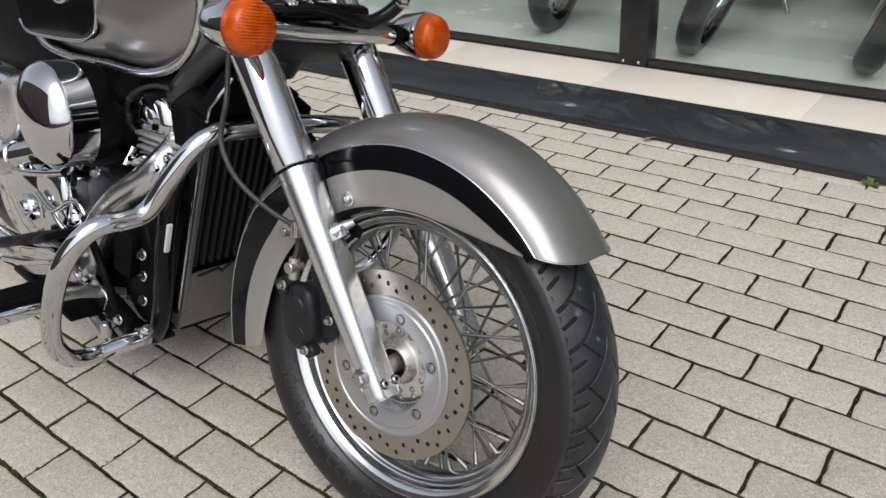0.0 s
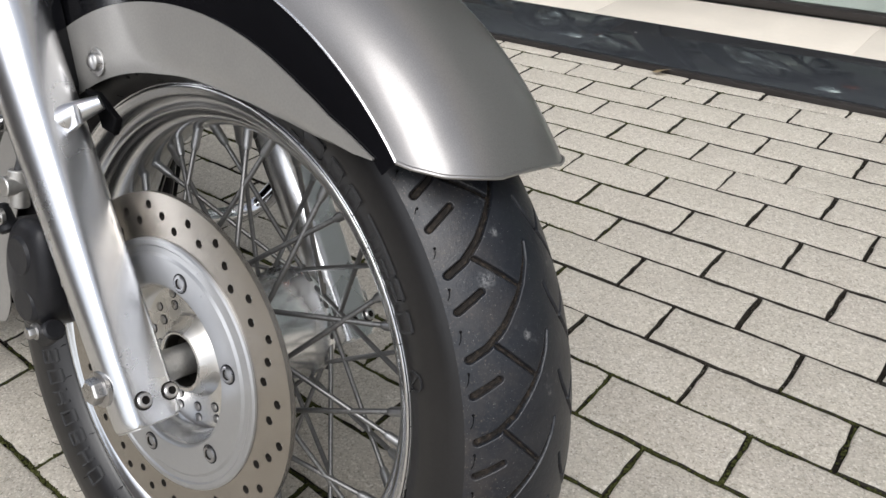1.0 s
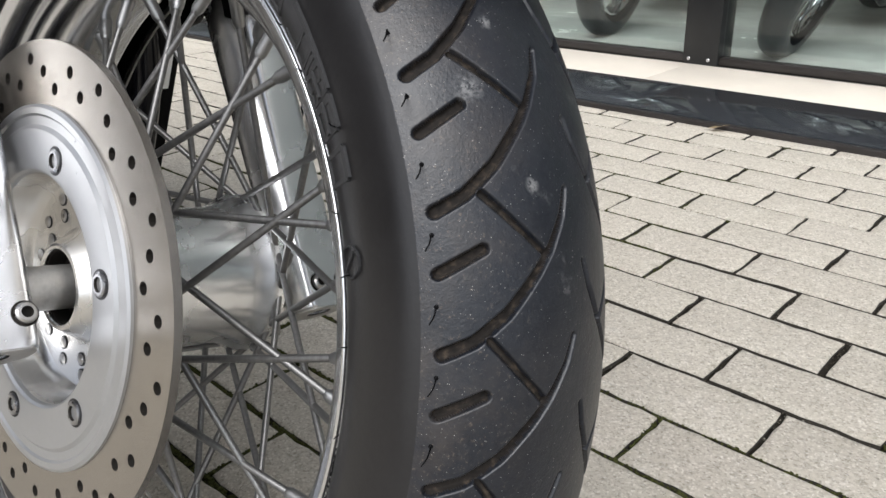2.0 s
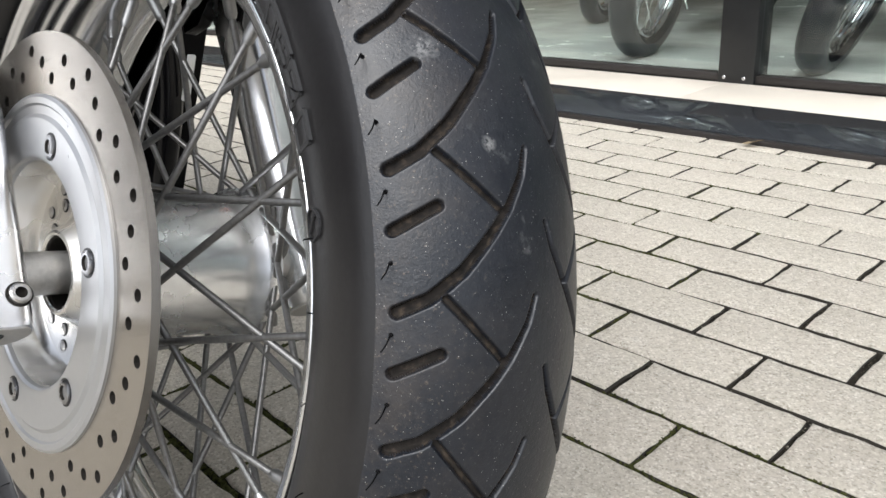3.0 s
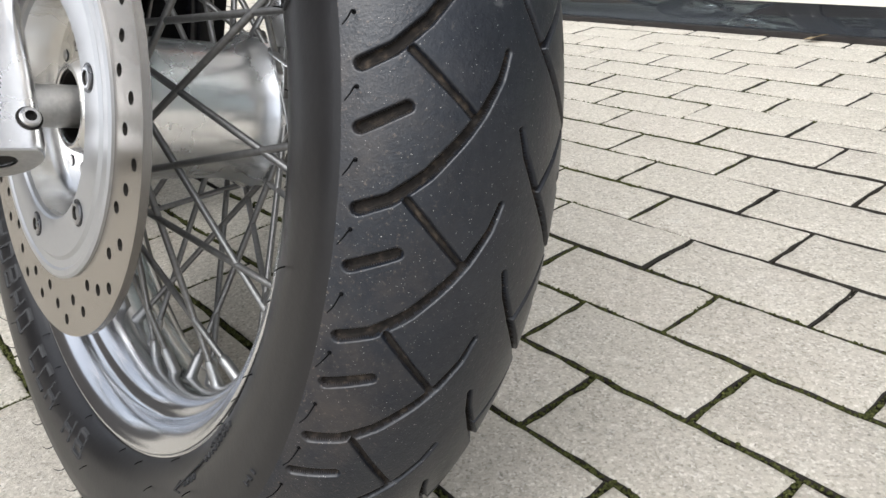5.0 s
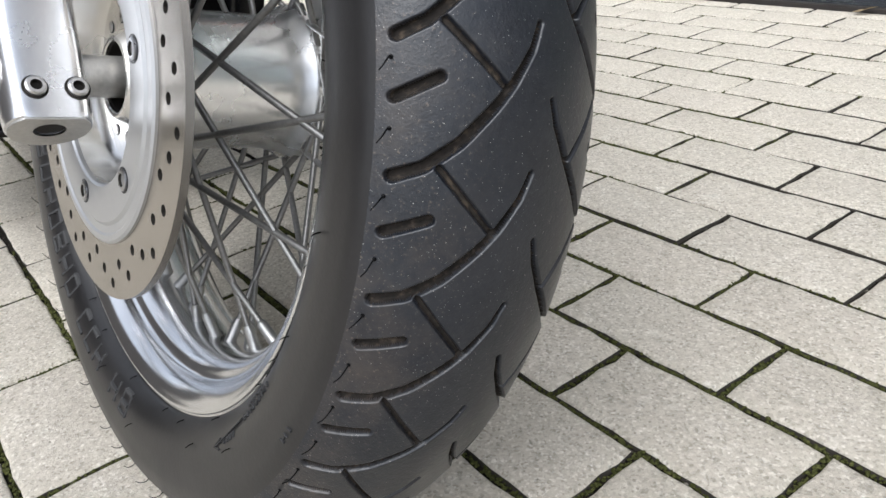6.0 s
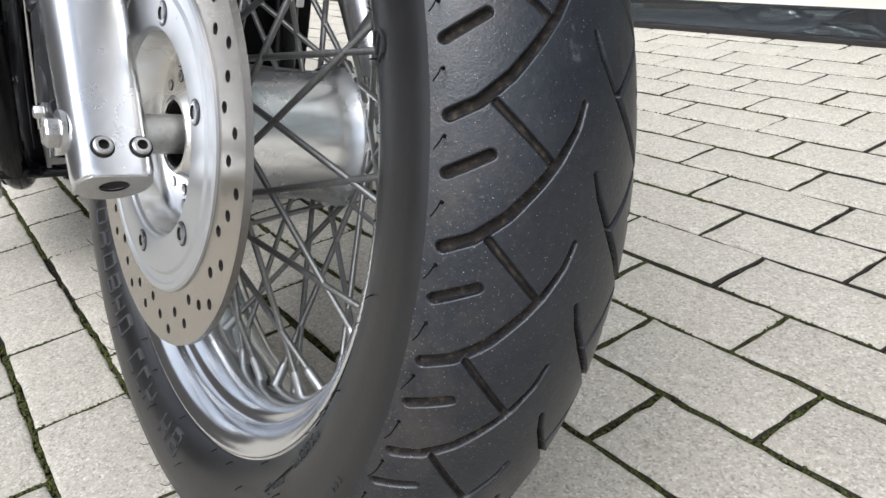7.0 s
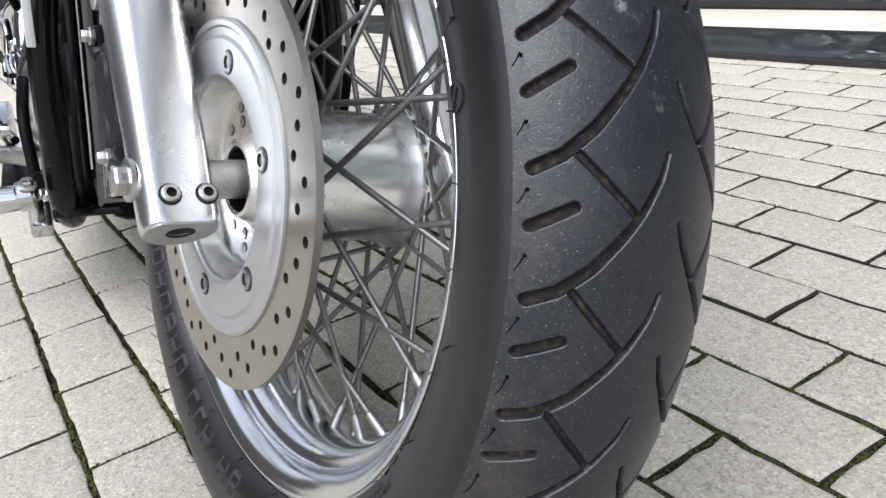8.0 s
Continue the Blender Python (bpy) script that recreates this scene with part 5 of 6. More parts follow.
part("cross_tube", pipe([(-1.16, -0.205, 0.082), (-1.00, -0.212, 0.110), (-0.90, -0.206, 0.128), (-0.84, -0.190, 0.140)], 0.0078, 12, 6), CHROME, engine, BODY)
# pipes, clips and bolts above the side cover
rnd = random.Random(21)
for k in range(9):
    p = Vector((-0.93 + 0.032 * k + rnd.uniform(-0.010, 0.010), -0.175 - rnd.uniform(0.0, 0.03), 0.140 + 0.004 * k + rnd.uniform(-0.016, 0.012)))
    q = Vector((rnd.uniform(-0.5, 0.5), -1, rnd.uniform(-0.2, 0.7))).normalized()
    if k % 3 == 0:
        part("fitting", pipe([p, p + q * 0.02 + Vector((0.015, 0, 0.012)), p + q * 0.014 + Vector((-0.045, 0.01, rnd.uniform(-0.03, 0.01)))], 0.0058, 10, 6), DULL_CHROME if k % 2 else MATT_BLACK, engine, BODY)
    elif k % 3 == 1:
        part("clip_plate", box((0.034, 0.004, 0.017), p, 0.0015, Matrix.LocRotScale(None, q.to_track_quat("Y", "Z"), None)), DULL_CHROME, engine, BODY)
    else:
        part("engine_bolt", hex_bolt(p, q, 0.0072, 0.009), STEEL, engine, BODY)
for x, z in ((-0.880, 0.078), (-0.835, 0.020), (-0.90, -0.045), (-1.02, 0.118)):
    part("engine_bolt", hex_bolt((x, -0.206, z), (0, -1, 0), 0.0065, 0.007), CHROME, engine, BODY)
exhaust = part("exhaust_header", pipe([(-0.560, -0.080, 0.235), (-0.556, -0.118, 0.205), (-0.600, -0.138, 0.165), (-0.690, -0.155, 0.104), (-0.745, -0.176, 0.035), (-0.768, -0.184, -0.02), (-0.792, -0.184, -0.060), (-0.850, -0.178, -0.100), (-0.95, -0.172, -0.125), (-1.10, -0.18, -0.140), (-1.40, -0.18, -0.150)], 0.0300, 24, 7), SATIN, bike, BODY, "chrome front exhaust header")
part("flange", joined(rod((-0.566, -0.116, 0.196), (-0.590, -0.128, 0.176), 0.034, segs=28, bevel=0.004), hex_bolt((-0.540, -0.140, 0.205), (0.5, -0.8, 0.3), 0.008, 0.012), hex_bolt((-0.606, -0.138, 0.205), (0.5, -0.8, 0.3), 0.008, 0.012)), DULL_CHROME, exhaust, BODY)
rear_pipe = part("rear_exhaust", pipe([(-0.98, -0.15, 0.16), (-1.06, -0.20, 0.130), (-1.16, -0.215, 0.100), (-1.5, -0.22, 0.06)], 0.030, 20, 6), CHROME, bike, BODY, "chrome rear exhaust pipe")
part("pipe_clamp", rod((-1.055, -0.198, 0.132), (-1.090, -0.206, 0.121), 0.0345, segs=28, bevel=0.003), DULL_CHROME, rear_pipe, BODY)

# foot peg and brake pedal
peg = part("foot_peg", box((0.074, 0.170, 0.028), (-0.715, -0.365, -0.066), 0.009, None, 3), CHROME, bike, BODY, "wide chrome foot peg with ribbed black rubber top")
part("rubber_pad", box((0.068, 0.160, 0.018), (-0.716, -0.364, -0.045), 0.006, None, 3), MATT_BLACK, peg, BODY)
for k in range(6):
    part("rubber_rib", box((0.0055, 0.152, 0.005), (-0.692 - 0.0095 * k, -0.364, -0.0355), 0.0015, None, 1), MATT_BLACK, peg, BODY)
part("peg_arm", pipe([(-0.725, -0.30, -0.068), (-0.735, -0.22, -0.080), (-0.74, -0.14, -0.11)], 0.013, 14, 5), CAST, peg, BODY)
pedal = part("brake_pedal", pipe([(-0.700, -0.262, 0.060), (-0.80, -0.268, 0.030), (-0.90, -0.270, -0.004), (-1.044, -0.270, -0.051)], 0.0125, 14, 6), MATT_BLACK, bike, BODY, "black brake pedal arm with bright lever")
part("pad", joined(box((0.070, 0.070, 0.014), (-0.690, -0.272, 0.066), 0.005, pose(0, 0, 0, 0, -22, 0))), MATT_BLACK, pedal, BODY)
part("pedal_lever", pillow([(-0.955, -0.028), (-0.94, -0.022), (-0.83, 0.004), (-0.730, 0.028), (-0.725, 0.010), (-0.80, -0.016), (-0.93, -0.040)], -0.262, -0.276, 0.004, 0.002), CHROME, pedal, BODY, "bright polished pedal lever")
part("pedal_link", pipe([(-0.96, -0.25, -0.06), (-0.88, -0.245, -0.045), (-0.78, -0.24, -0.040), (-0.72, -0.22, -0.055)], 0.0065, 10, 5), CHROME, pedal, BODY)

part("linkage_plate", pillow([(-1.05, -0.050), (-0.92, -0.020), (-0.80, -0.010), (-0.725, -0.030), (-0.735, -0.055), (-0.84, -0.075), (-1.05, -0.130)], -0.225, -0.240, 0.004, 0.002), DULL_CHROME, pedal, BODY, "bright bracket plate behind the pedal")
part("linkage_rod", pipe([(-1.06, -0.262, -0.095), (-0.90, -0.262, -0.055), (-0.79, -0.258, -0.020), (-0.745, -0.255, -0.022)], 0.0075, 12, 5), CHROME, pedal, BODY)
part("linkage_shield", box((0.30, 0.10, 0.012), (-0.90, -0.200, -0.130), 0.004, pose(0, 0, 0, 0, 4, 0)), MATT_BLACK, pedal, BODY)

# low brackets and guards under the engine
lower = part("lower_bracket", joined(
    pillow([(-0.66, 0.06), (-0.60, 0.08), (-0.575, 0.0), (-0.585, -0.06), (-0.60, -0.12), (-0.66, -0.135), (-0.70, -0.08)], -0.10, -0.150, 0.010, 0.004),
    box((0.16, 0.03, 0.05), (-0.72, -0.17, -0.125), 0.008, pose(0, 0, 0, 0, 14, 0)),
    box((0.05, 0.05, 0.09), (-0.640, -0.155, 0.02), 0.006, pose(0, 0, 0, 0, 14, 12)),
    pipe([(-0.72, -0.20, 0.03), (-0.665, -0.205, -0.02), (-0.640, -0.20, -0.09)], 0.008, 12, 5)), MATT_BLACK, bike, BODY, "black and bare metal brackets under the engine")
part("header_shield", pillow([(-0.842, -0.050), (-0.790, -0.052), (-0.712, -0.086), (-0.706, -0.098), (-0.729, -0.129), (-0.770, -0.128), (-0.825, -0.136)], -0.186, -0.190, 0.002, 0.003, sharp=True), DULL_CHROME, lower, BODY, "bent bare metal shield below the exhaust")
part("stand_foot", joined(box((0.10, 0.03, 0.022), (-0.72, -0.20, -0.165), 0.005, pose(0, 0, 0, 0, 20, 0)), rod((-0.690, -0.205, -0.172), (-0.690, -0.205, -0.138), 0.011, segs=18, bevel=0.002)), DULL_CHROME, lower, BODY, "bare metal bracket end")
for p in ((-0.60, -0.158, -0.02), (-0.61, -0.158, -0.075), (-0.585, -0.162, 0.03), (-0.66, -0.19, -0.125)):
    part("bracket_bolt", hex_bolt(p, (0.3, -1, 0.2), 0.008, 0.009), CHROME, lower, BODY)
side = part("side_cover", pillow([(-1.045, 0.295), (-1.06, 0.305), (-1.34, 0.290), (-1.44, 0.20), (-1.40, 0.12), (-1.20, 0.14), (-1.08, 0.165)], -0.15, -0.205, 0.02, 0.006), SATIN, bike, BODY, "bright silver side cover")
part("seat", pillow([(-1.02, 0.44), (-1.10, 0.52), (-1.35, 0.50), (-1.60, 0.50), (-1.62, 0.36), (-1.35, 0.300), (-1.10, 0.300), (-1.0, 0.34)], 0.0, -0.160, 0.06, 0.004), SEAT, bike, BODY, "black vinyl saddle side")

# rear wheel, rear fender, rear fork and side stand
AX = (-1.640, 0.0, 0.060)
rear = part("rear_wheel", turned([(-0.050, 0.200), (-0.052, 0.192), (-0.030, 0.176), (0.030, 0.176), (0.052, 0.192), (0.050, 0.200), (0.0, 0.204), (-0.050, 0.200)], AX, (0, 1, 0), 64), RIM, bike, BODY, "chrome rear wheel with wide black tyre")
part("tyre", turned([(0.072 * math.sin(a) * 1.05, 0.253 + 0.062 * math.cos(a)) for a in np.linspace(-2.3, 2.3, 19)], AX, (0, 1, 0), 72), TREAD, rear, BODY)
part("hub", rod((AX[0], -0.07, AX[2]), (AX[0], 0.07, AX[2]), 0.055, segs=32, bevel=0.005), HUB, rear, BODY)
for k in range(24):
    a = k * math.tau / 24
    part("spoke", rod((AX[0] + 0.05 * math.cos(a + 0.9), 0.045 * (-1) ** k, AX[2] + 0.05 * math.sin(a + 0.9)), (AX[0] + 0.180 * math.cos(a), 0.008 * (-1) ** k, AX[2] + 0.180 * math.sin(a)), 0.0024, segs=8), SPOKE, rear, BODY)
bm = bmesh.new()
rows = [[bm.verts.new(Vector(AX) + wheel_point(d, 0.335 + 0.030 * math.sqrt(max(0, 1 - v * v)), 0.098 * v)) for v in np.linspace(-1, 1, 11)] for d in range(20, 176, 6)]
for a, b in zip(rows, rows[1:]):
    for k in range(10):
        bm.faces.new((a[k], a[k + 1], b[k + 1], b[k]))
bmesh.ops.solidify(bm, geom=list(bm.faces), thickness=0.0025)
part("rear_fender", bm, PAINT, bike, BODY, "silver metallic rear fender")
for sgn in (-1, 1):
    part("swing_arm", pipe([(-1.15, sgn * 0.12, 0.0), (-1.40, sgn * 0.125, 0.03), AX[:1] + (sgn * 0.125,) + AX[2:]], 0.020, 16, 5), BLACK, bike, BODY)
    part("shock_absorber", joined(rod((-1.60, sgn * 0.135, 0.09), (-1.42, sgn * 0.135, 0.33), 0.022, segs=20, bevel=0.003), rod((-1.57, sgn * 0.135, 0.13), (-1.45, sgn * 0.135, 0.29), 0.030, segs=20, bevel=0.004)), CHROME, bike, BODY)
part("side_stand", joined(pipe([(-0.95, 0.140, -0.145), (-0.985, 0.215, -0.188), (-1.00, 0.262, -0.214)], 0.0115, 14, 5), box((0.050, 0.040, 0.008), (-1.00, 0.268, -0.2195), 0.002, pose(0, 0, 0, 10.7, 0, 0))), BLACK, bike, BODY, "black side stand resting on the paving")

# ---- motorcycles in the showroom ----
def showroom_motorcycle():
    """A dark motorcycle standing upright, its front axle over the origin, heading along +x."""
    o = root("showroom_motorcycle", Matrix())
    tagged(o, "dark showroom motorcycle with spoked chrome wheels behind the glass", "motorcycle", "motorcycles in the showroom")
    R0 = 0.31
    for nm, x, w in (("front_wheel", 0.0, 0.05), ("rear_wheel", -1.5, 0.075)):
        wh = part(nm, turned([(-0.032, 0.222), (-0.034, 0.215), (-0.016, 0.200), (0.016, 0.200), (0.034, 0.215), (0.032, 0.222), (0.0, 0.226), (-0.032, 0.222)], (x, 0, R0), (0, 1, 0), 48), CHROME, o)
        prof = [(w * math.sin(a) * 1.05, R0 - 0.045 + 0.045 * math.cos(a)) for a in np.linspace(-2.0, 2.0, 13)]
        part("tyre", turned(prof, (x, 0, R0), (0, 1, 0), 56), TREAD, wh)
        part("hub", rod((x, -0.06, R0), (x, 0.06, R0), 0.04, segs=20, bevel=0.004), DULL_CHROME, wh)
        for k in range(16):
            a = k * math.tau / 16
            part("spoke", rod((x + 0.035 * math.cos(a + 0.8), 0.03 * (-1) ** k, R0 + 0.035 * math.sin(a + 0.8)), (x + 0.205 * math.cos(a), 0, R0 + 0.205 * math.sin(a)), 0.003, segs=6), DULL_CHROME, wh)
        part("brake_disc", turned([(0, 0.085), (0, 0.14), (0.005, 0.14), (0.005, 0.085), (0, 0.085)], (x, -0.075, R0), (0, 1, 0), 40), STEEL, wh)
    for s in (-1, 1):
        part("fork_leg", joined(rod((0.0, s * 0.10, R0 - 0.03), (-0.21, s * 0.10, R0 + 0.32), 0.026, segs=18, bevel=0.003), rod((-0.21, s * 0.10, R0 + 0.32), (-0.40, s * 0.10, R0 + 0.64), 0.021, segs=18)), CHROME, o)
        part("exhaust", pipe([(-0.55, s * 0.10, 0.42), (-0.62, s * 0.16, 0.28), (-0.85, s * 0.18, 0.19), (-1.5, s * 0.20, 0.22)], 0.032, 14, 5), CHROME, o)
        part("turn_signal", turned([(-0.05, 0), (-0.03, 0.03), (0.0, 0.04), (0.03, 0.035), (0.035, 0)], (-0.33, s * 0.2, 0.80), (1, 0, 0), 20), ORANGE, o)
        part("handlebar", pipe([(-0.42, s * 0.03, 0.98), (-0.45, s * 0.2, 1.06), (-0.60, s * 0.40, 1.04)], 0.0125, 12, 5), CHROME, o)
    cells = [[wheel_point(d, 0.335 + 0.022 * math.sqrt(max(0, 1 - (v / 1.0) ** 2)), 0.07 * v) + Vector((0, 0, R0)) for v in np.linspace(-1, 1, 9)] for d in range(35, 185, 6)]
    bm = bmesh.new()
    rows = [[bm.verts.new(p) for p in row] for row in cells]
    for a, b in zip(rows, rows[1:]):
        for k in range(8):
            bm.faces.new((a[k], a[k + 1], b[k + 1], b[k]))
    bmesh.ops.solidify(bm, geom=list(bm.faces), thickness=0.003)
    part("front_fender", bm, BLACK, o)
    part("engine", joined(box((0.36, 0.30, 0.24), (-0.80, 0, 0.33), 0.04), rod((-0.72, 0, 0.40), (-0.60, 0, 0.66), 0.075, segs=20, bevel=0.01), rod((-0.86, 0, 0.40), (-0.98, 0, 0.66), 0.075, segs=20, bevel=0.01)), CAST, o)
    part("frame", joined(*[pipe([(-0.40, s * 0.05, 0.85), (-0.48, s * 0.12, 0.50), (-0.58, s * 0.14, 0.20), (-1.1, s * 0.14, 0.20), (-1.5, s * 0.12, 0.31)], 0.018, 12, 5) for s in (-1, 1)]), BLACK, o)
    part("fuel_tank", pillow([(-0.45, 0.78), (-0.50, 0.72), (-0.95, 0.72), (-1.0, 0.80), (-0.85, 0.93), (-0.52, 0.94)], -0.13, 0.13, 0.05, 0.02), BLACK, o)
    part("seat", pillow([(-1.0, 0.72), (-1.55, 0.68), (-1.6, 0.76), (-1.3, 0.80), (-1.05, 0.80)], -0.13, 0.13, 0.04, 0.01), SEAT, o)
    part("headlight", turned([(-0.10, 0), (-0.06, 0.06), (0.0, 0.085), (0.01, 0.085), (0.02, 0.05), (0.025, 0)], (-0.30, 0, 0.92), (1, 0, 0), 28), CHROME, o)
    part("kick_stand", pipe([(-0.75, 0.14, 0.20), (-0.72, 0.24, 0.10), (-0.70, 0.30, 0.012)], 0.010, 10, 4), DULL_CHROME, o)
    return o


show = showroom_motorcycle()
spots = [(-1.60, 2.19, -80), (-0.865, 2.13, -84), (-0.175, 2.17, -84), (-2.55, 3.2, -80), (0.55, 2.2, -82)]
for k, (x, y, a) in enumerate(spots):
    m = pose(x, y, 0.006, -8 if k == 0 else -20, 0, a)
    if k == 0:
        first = m
    else:
        copy_thing(show, m)
show.matrix_basis = first

counter = part("display_cabinet", joined(slab(-4.4, -2.6, 4.6, 5.1, 0.0125, 0.86, 0.01), slab(-4.45, -2.55, 4.55, 5.15, 0.86, 0.90, 0.006)), BROWN)
tagged(counter, "long brown wooden cabinet standing on the showroom floor", "cabinet")

# ---- small litter on the paving ----
leaf = bmesh.new()
pts = [(-0.026, 0.0), (-0.012, 0.012), (0.006, 0.015), (0.026, 0.004), (0.012, -0.011), (-0.010, -0.012)]
vs = [leaf.verts.new((x, y, 0.006 + 0.25 * abs(y) + 0.010 * (x > 0.01))) for x, y in pts]
cv = leaf.verts.new((0, 0, 0.0105))
for k in range(6):
    leaf.faces.new((vs[k], vs[(k + 1) % 6], cv))
bmesh.ops.solidify(leaf, geom=list(leaf.faces), thickness=0.0012)
bmesh.ops.subdivide_edges(leaf, edges=list(leaf.edges), cuts=1, smooth=0.4)
lf = part("dry_leaf", leaf, LEAF, None, pose(-0.583, 1.128, 0.0, 0, 0, 20))
tagged(lf, "curled dry brown leaf lying beside the granite edge", "leaf")
weed = root("weed", Matrix.Translation((0.098, 1.138, -0.004)))
tagged(weed, "small bright green weed growing from a paving joint", "weed")
rnd = random.Random(3)
for k in range(22):
    a, ln = rnd.uniform(0, math.tau), rnd.uniform(0.018, 0.04)
    d = Vector((math.cos(a), math.sin(a), 0))
    s = Vector((-d.y, d.x, 0)) * rnd.uniform(0.004, 0.007)
    h = rnd.uniform(0.004, 0.018)
    bm = bmesh.new()
    p0, p1, p2 = Vector((0, 0, 0.002)), d * ln * 0.5 + Vector((0, 0, h)), d * ln + Vector((0, 0, h * 0.6))
    q = [bm.verts.new(v) for v in (p0, p1 + s, p2, p1 - s)]
    bm.faces.new(q)
    bmesh.ops.solidify(bm, geom=list(bm.faces), thickness=0.0006)
    part("leaf", bm, WEED, weed, PLACE["weed"], smooth=False)

# ---- paving ----
pavement = part("pavement", slab(-9, 9, -10.9, 1.15, -0.06, -0.0086, 0.0), BED, smooth=False)
tagged(pavement, "grey concrete block paving laid in running bond with mossy joints", "pavement", kind="structure")
PX, PY, PH = 0.1932, 0.0932, 0.05


def paver_bm(seed, wide=PY):
    """One block: a slab with a worn, slightly uneven chamfer."""
    r = random.Random(seed)
    bm = bmesh.new()
    n = 9
    ring = []
    for k in range(4):
        cx, cy = ((-1, -1), (1, -1), (1, 1), (-1, 1))[k]
        nx, ny = ((1, -1), (1, 1), (-1, 1), (-1, -1))[k]
        steps = n if k % 2 == 0 else 5
        for j in range(steps):
            t = j / steps
            ring.append(((cx + (nx - cx) * t) * PX / 2, (cy + (ny - cy) * t) * wide / 2))
    rows = [(-PH, 0.0), (-0.0100, 0.0), (-0.0026, 0.0003), (-0.0013, 0.0011), (-0.0004, 0.0027), (0.0, 0.0056)]
    made = []
    jit = [(r.uniform(-1, 1), r.uniform(-1, 1)) for _ in ring]
    for z, inset in rows:
        loop = []
        for (x, y), (jx, jy) in zip(ring, jit):
            sx = 1 if x > 0 else -1
            sy = 1 if y > 0 else -1
            ex = x - sx * inset * min(1, abs(x) / (PX / 2)) + jx * (0.0017 if z < 0 else 0.0022)
            ey = y - sy * inset * min(1, abs(y) / (wide / 2)) + jy * (0.0015 if z < 0 else 0.0020)
            loop.append(bm.verts.new((ex, ey, z - (abs(jx) * 0.0008 if z < 0 else 0))))
        made.append(loop)
    for row, (a, b) in enumerate(zip(made, made[1:])):
        for k in range(len(a)):
            j = (k + 1) % len(a)
            # lower side rows get the dark flank colour, joint shade included
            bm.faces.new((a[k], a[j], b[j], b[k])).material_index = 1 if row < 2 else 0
    bm.faces.new(made[-1])
    return bm


VARIANTS = []
for v in range(8):
    bm = paver_bm(v)
    bmesh.ops.recalc_face_normals(bm, faces=bm.faces)
    me = bpy.data.meshes.new("paver")
    bm.to_mesh(me)
    bm.free()
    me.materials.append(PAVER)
    me.materials.append(SHADED_SOIL)
    me.polygons.foreach_set("use_smooth", [True] * len(me.polygons))
    me.set_sharp_from_angle(angle=radians(50))
    VARIANTS.append(me)
rnd = random.Random(77)
rest_co, rest_faces, rest_kinds = [], [], []
base = [(np.array([v.co[:] for v in me.vertices]), [tuple(p.vertices) for p in me.polygons], [p.material_index for p in me.polygons]) for me in VARIANTS]
for j in range(-62, 12):
    for i in range(-32, 32):
        x, y = 0.2 * i + (0.1 if j % 2 == 0 else 0.0), 0.1 * j + 0.05
        if j == 11:
            y -= 0.003
        near = -1.25 < x < 0.95 and -1.0 < y < 1.12
        if not near and not (-6 < x < 6):
            continue
        x += rnd.uniform(-0.0012, 0.0012) - 0.008 * max(0, y)
        y += rnd.uniform(-0.0010, 0.0010)
        z = rnd.uniform(-0.0022, 0.0003)
        tilt = (rnd.uniform(-0.35, 0.35), rnd.uniform(-0.22, 0.22), rnd.uniform(-0.35, 0.35) + 180 * rnd.randint(0, 1))
        v = rnd.randrange(8)
        m = pose(x, y, z, *tilt)
        sq = Matrix.Diagonal((1, 0.47, 1, 1)) if j == 11 else Matrix()
        if j == 11:
            m = pose(x, 1.1235, z, *tilt)
        m = m @ sq
        if near:
            ob = new("paver", VARIANTS[v])
            ob.parent = pavement
            ob.matrix_basis = m
        else:
            co, fc, kinds = base[v]
            a = np.array(m)
            k = len(rest_co)
            rest_co.extend((co @ a[:3, :3].T + a[:3, 3]).tolist())
            rest_faces.extend(tuple(q + k for q in f) for f in fc)
            rest_kinds.extend(kinds)
me = bpy.data.meshes.new("far_pavers")
me.from_pydata(rest_co, [], rest_faces)
me.polygons.foreach_set("material_index", rest_kinds)
far = link("far_pavers", me, (PAVER, SHADED_SOIL), pavement, None, "grey concrete pavers further along the walk", True, 50)
tagged(far, kind="stuff")

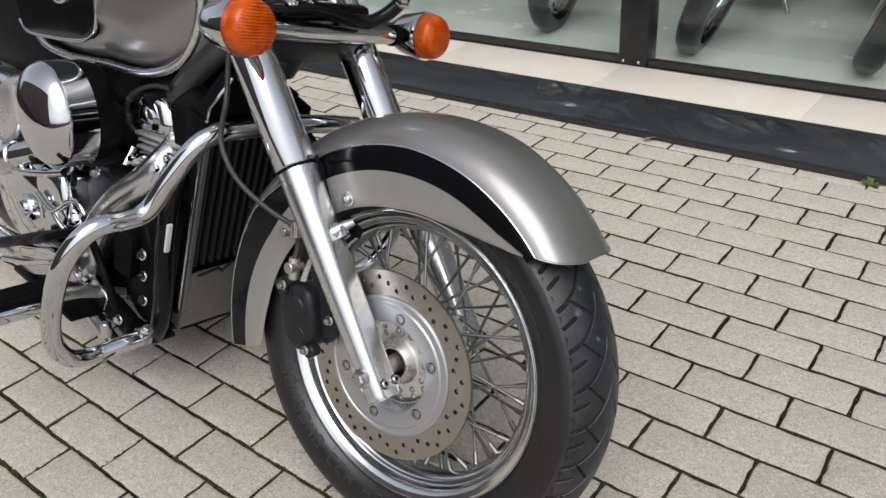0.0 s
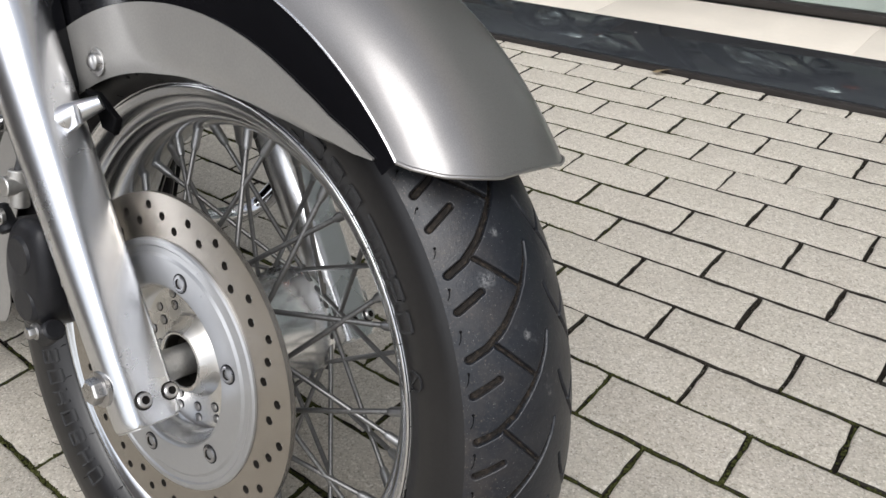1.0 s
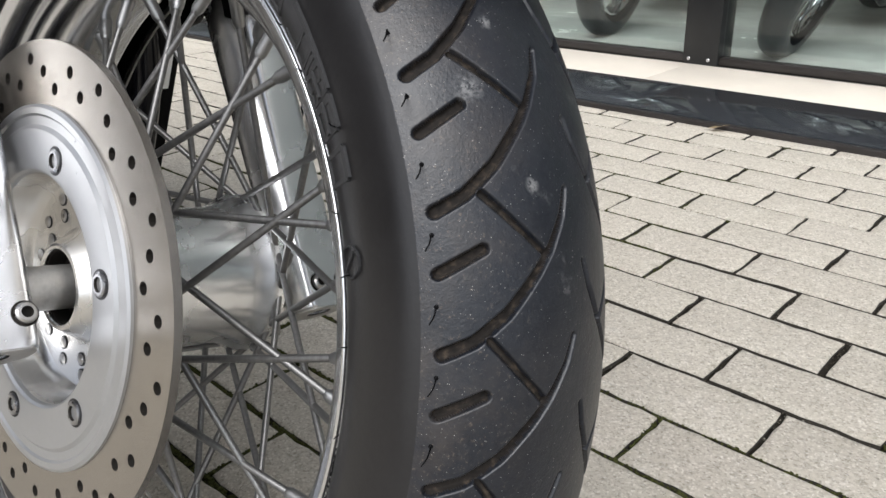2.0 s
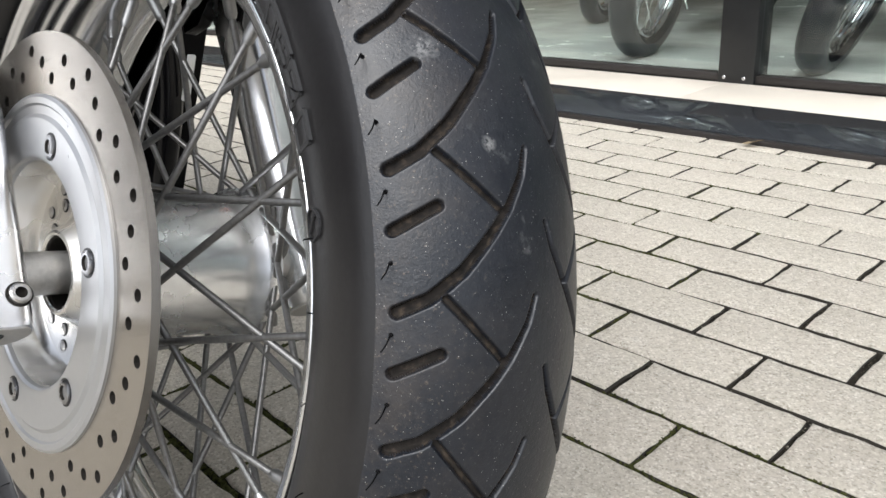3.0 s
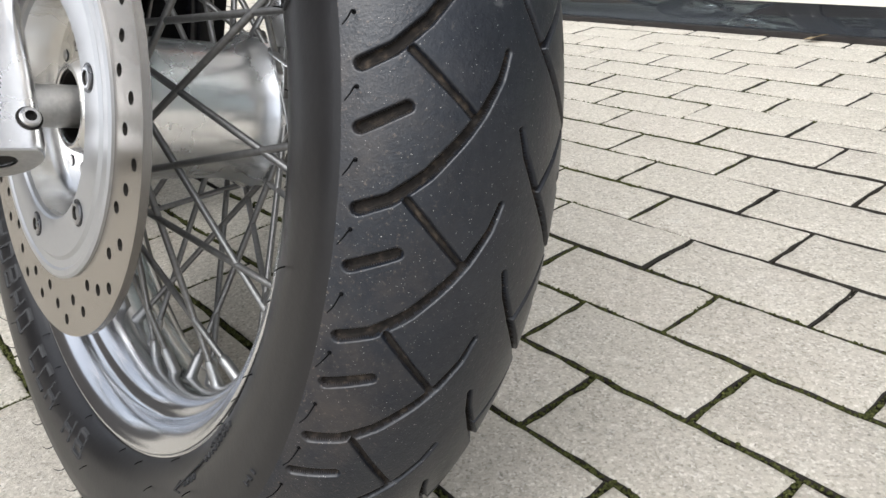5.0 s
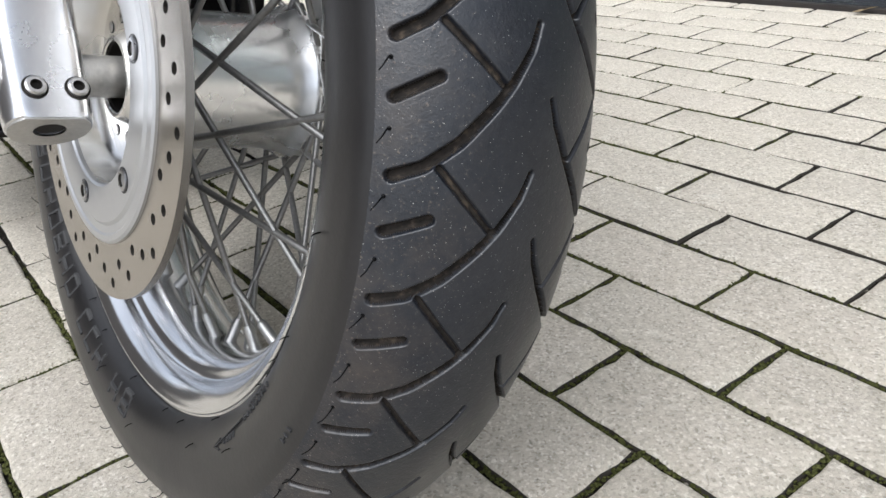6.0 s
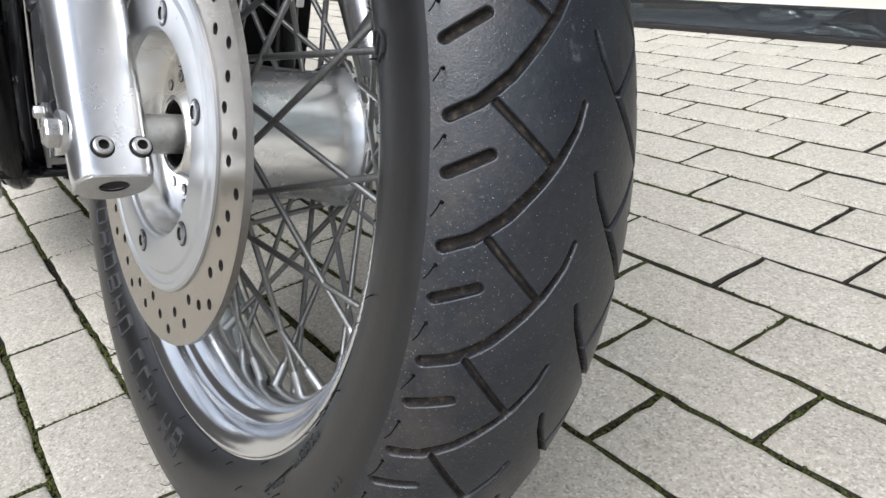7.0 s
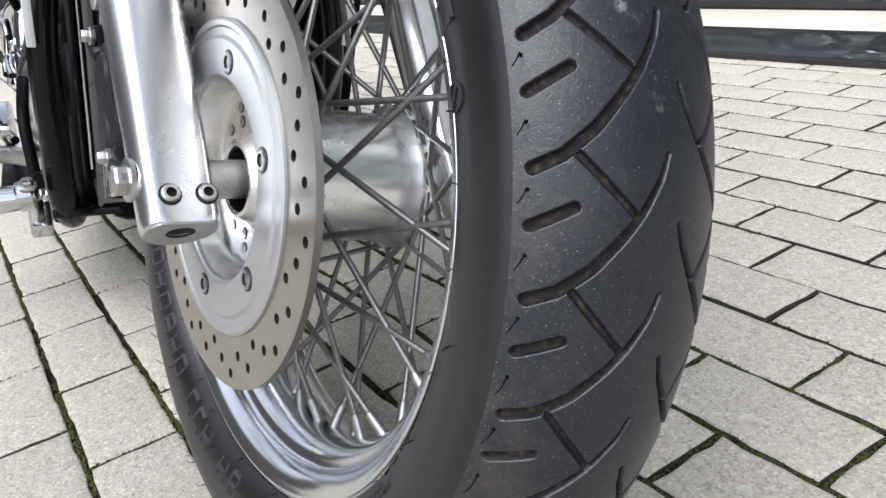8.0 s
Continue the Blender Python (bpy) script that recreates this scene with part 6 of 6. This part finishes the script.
# moss in the joints
rnd = random.Random(11)
unit = bmesh.new()
bmesh.ops.create_icosphere(unit, subdivisions=1, radius=1)
uco = np.array([v.co[:] for v in unit.verts])
ufa = [tuple(v.index for v in f.verts) for f in unit.faces]
unit.free()
mco, mfa = [], []
grain = np.random.default_rng(4)
for _ in range(90000):
    x, y = rnd.uniform(-1.5, 1.2), rnd.uniform(-1.1, 1.1)
    dens = noise.noise((x * 1.7 + 3.1, y * 1.7, 0.4)) + 0.6 * noise.noise((x * 7, y * 7, 2.0))
    bias = 0.66 if x < -0.35 else (0.34 if (x < 0.34 and y < 0.0) else -0.22)
    if dens + bias < 0.10:
        continue
    j = round(y / 0.1)
    if rnd.random() < 0.66:
        yy, xx = 0.1 * j, x
    else:
        row = math.floor(y / 0.1)
        xx = 0.2 * round((x - (0.1 if row % 2 else 0)) / 0.2) + (0.1 if row % 2 else 0)
        yy = y
    r = rnd.uniform(0.0007, 0.0018) * (1.3 if x < -0.35 else 1.0)
    xx += rnd.gauss(0, 0.0020 if x < -0.35 else 0.0015)
    yy += rnd.gauss(0, 0.0020 if x < -0.35 else 0.0015)
    c = uco * (r * rnd.uniform(0.8, 1.6), r * rnd.uniform(0.8, 1.6), r * 0.9) + grain.uniform(-0.3, 0.3, uco.shape) * r + (xx, yy, -0.0046 + rnd.uniform(-0.0014, 0.0012))
    k = len(mco)
    mco.extend(c.tolist())
    mfa.extend(tuple(q + k for q in f) for f in ufa)
me = bpy.data.meshes.new("moss")
me.from_pydata(mco, [], mfa)
moss = link("moss", me, MOSS, pavement, None, "green moss in the paving joints", True, 180)
tagged(moss, kind="stuff")

# crumbs of sand and soil lying in the joints
rnd = random.Random(12)
octa = np.array([(1, 0, 0), (-1, 0, 0), (0, 1, 0), (0, -1, 0), (0, 0, 1), (0, 0, -1)], float)
ofa = [(0, 2, 4), (2, 1, 4), (1, 3, 4), (3, 0, 4), (2, 0, 5), (1, 2, 5), (3, 1, 5), (0, 3, 5)]
gco, gfa = [], []
for _ in range(36000):
    x, y = rnd.uniform(-1.25, 1.1), rnd.uniform(-0.95, 1.1)
    j = round(y / 0.1)
    if rnd.random() < 0.66:
        yy, xx = 0.1 * j, x
    else:
        row = math.floor(y / 0.1)
        xx = 0.2 * round((x - (0.1 if row % 2 else 0)) / 0.2) + (0.1 if row % 2 else 0)
        yy = y
    xx -= 0.008 * max(0, yy)
    if xx < -0.35 and rnd.random() < 0.6:
        continue
    r = rnd.uniform(0.0005, 0.0016)
    c = octa * (r * rnd.uniform(0.7, 1.5), r * rnd.uniform(0.7, 1.5), r * 0.8) + grain.uniform(-0.3, 0.3, octa.shape) * r + (xx + rnd.gauss(0, 0.0019), yy + rnd.gauss(0, 0.0019), -0.0080 + rnd.uniform(-0.0008, 0.0014))
    k = len(gco)
    gco.extend(c.tolist())
    gfa.extend(tuple(q + k for q in f) for f in ofa)
me = bpy.data.meshes.new("joint_grit")
me.from_pydata(gco, [], gfa)
grit = link("joint_grit", me, GRIT, pavement, None, "brown grit and soil in the paving joints", False)
tagged(grit, kind="stuff")
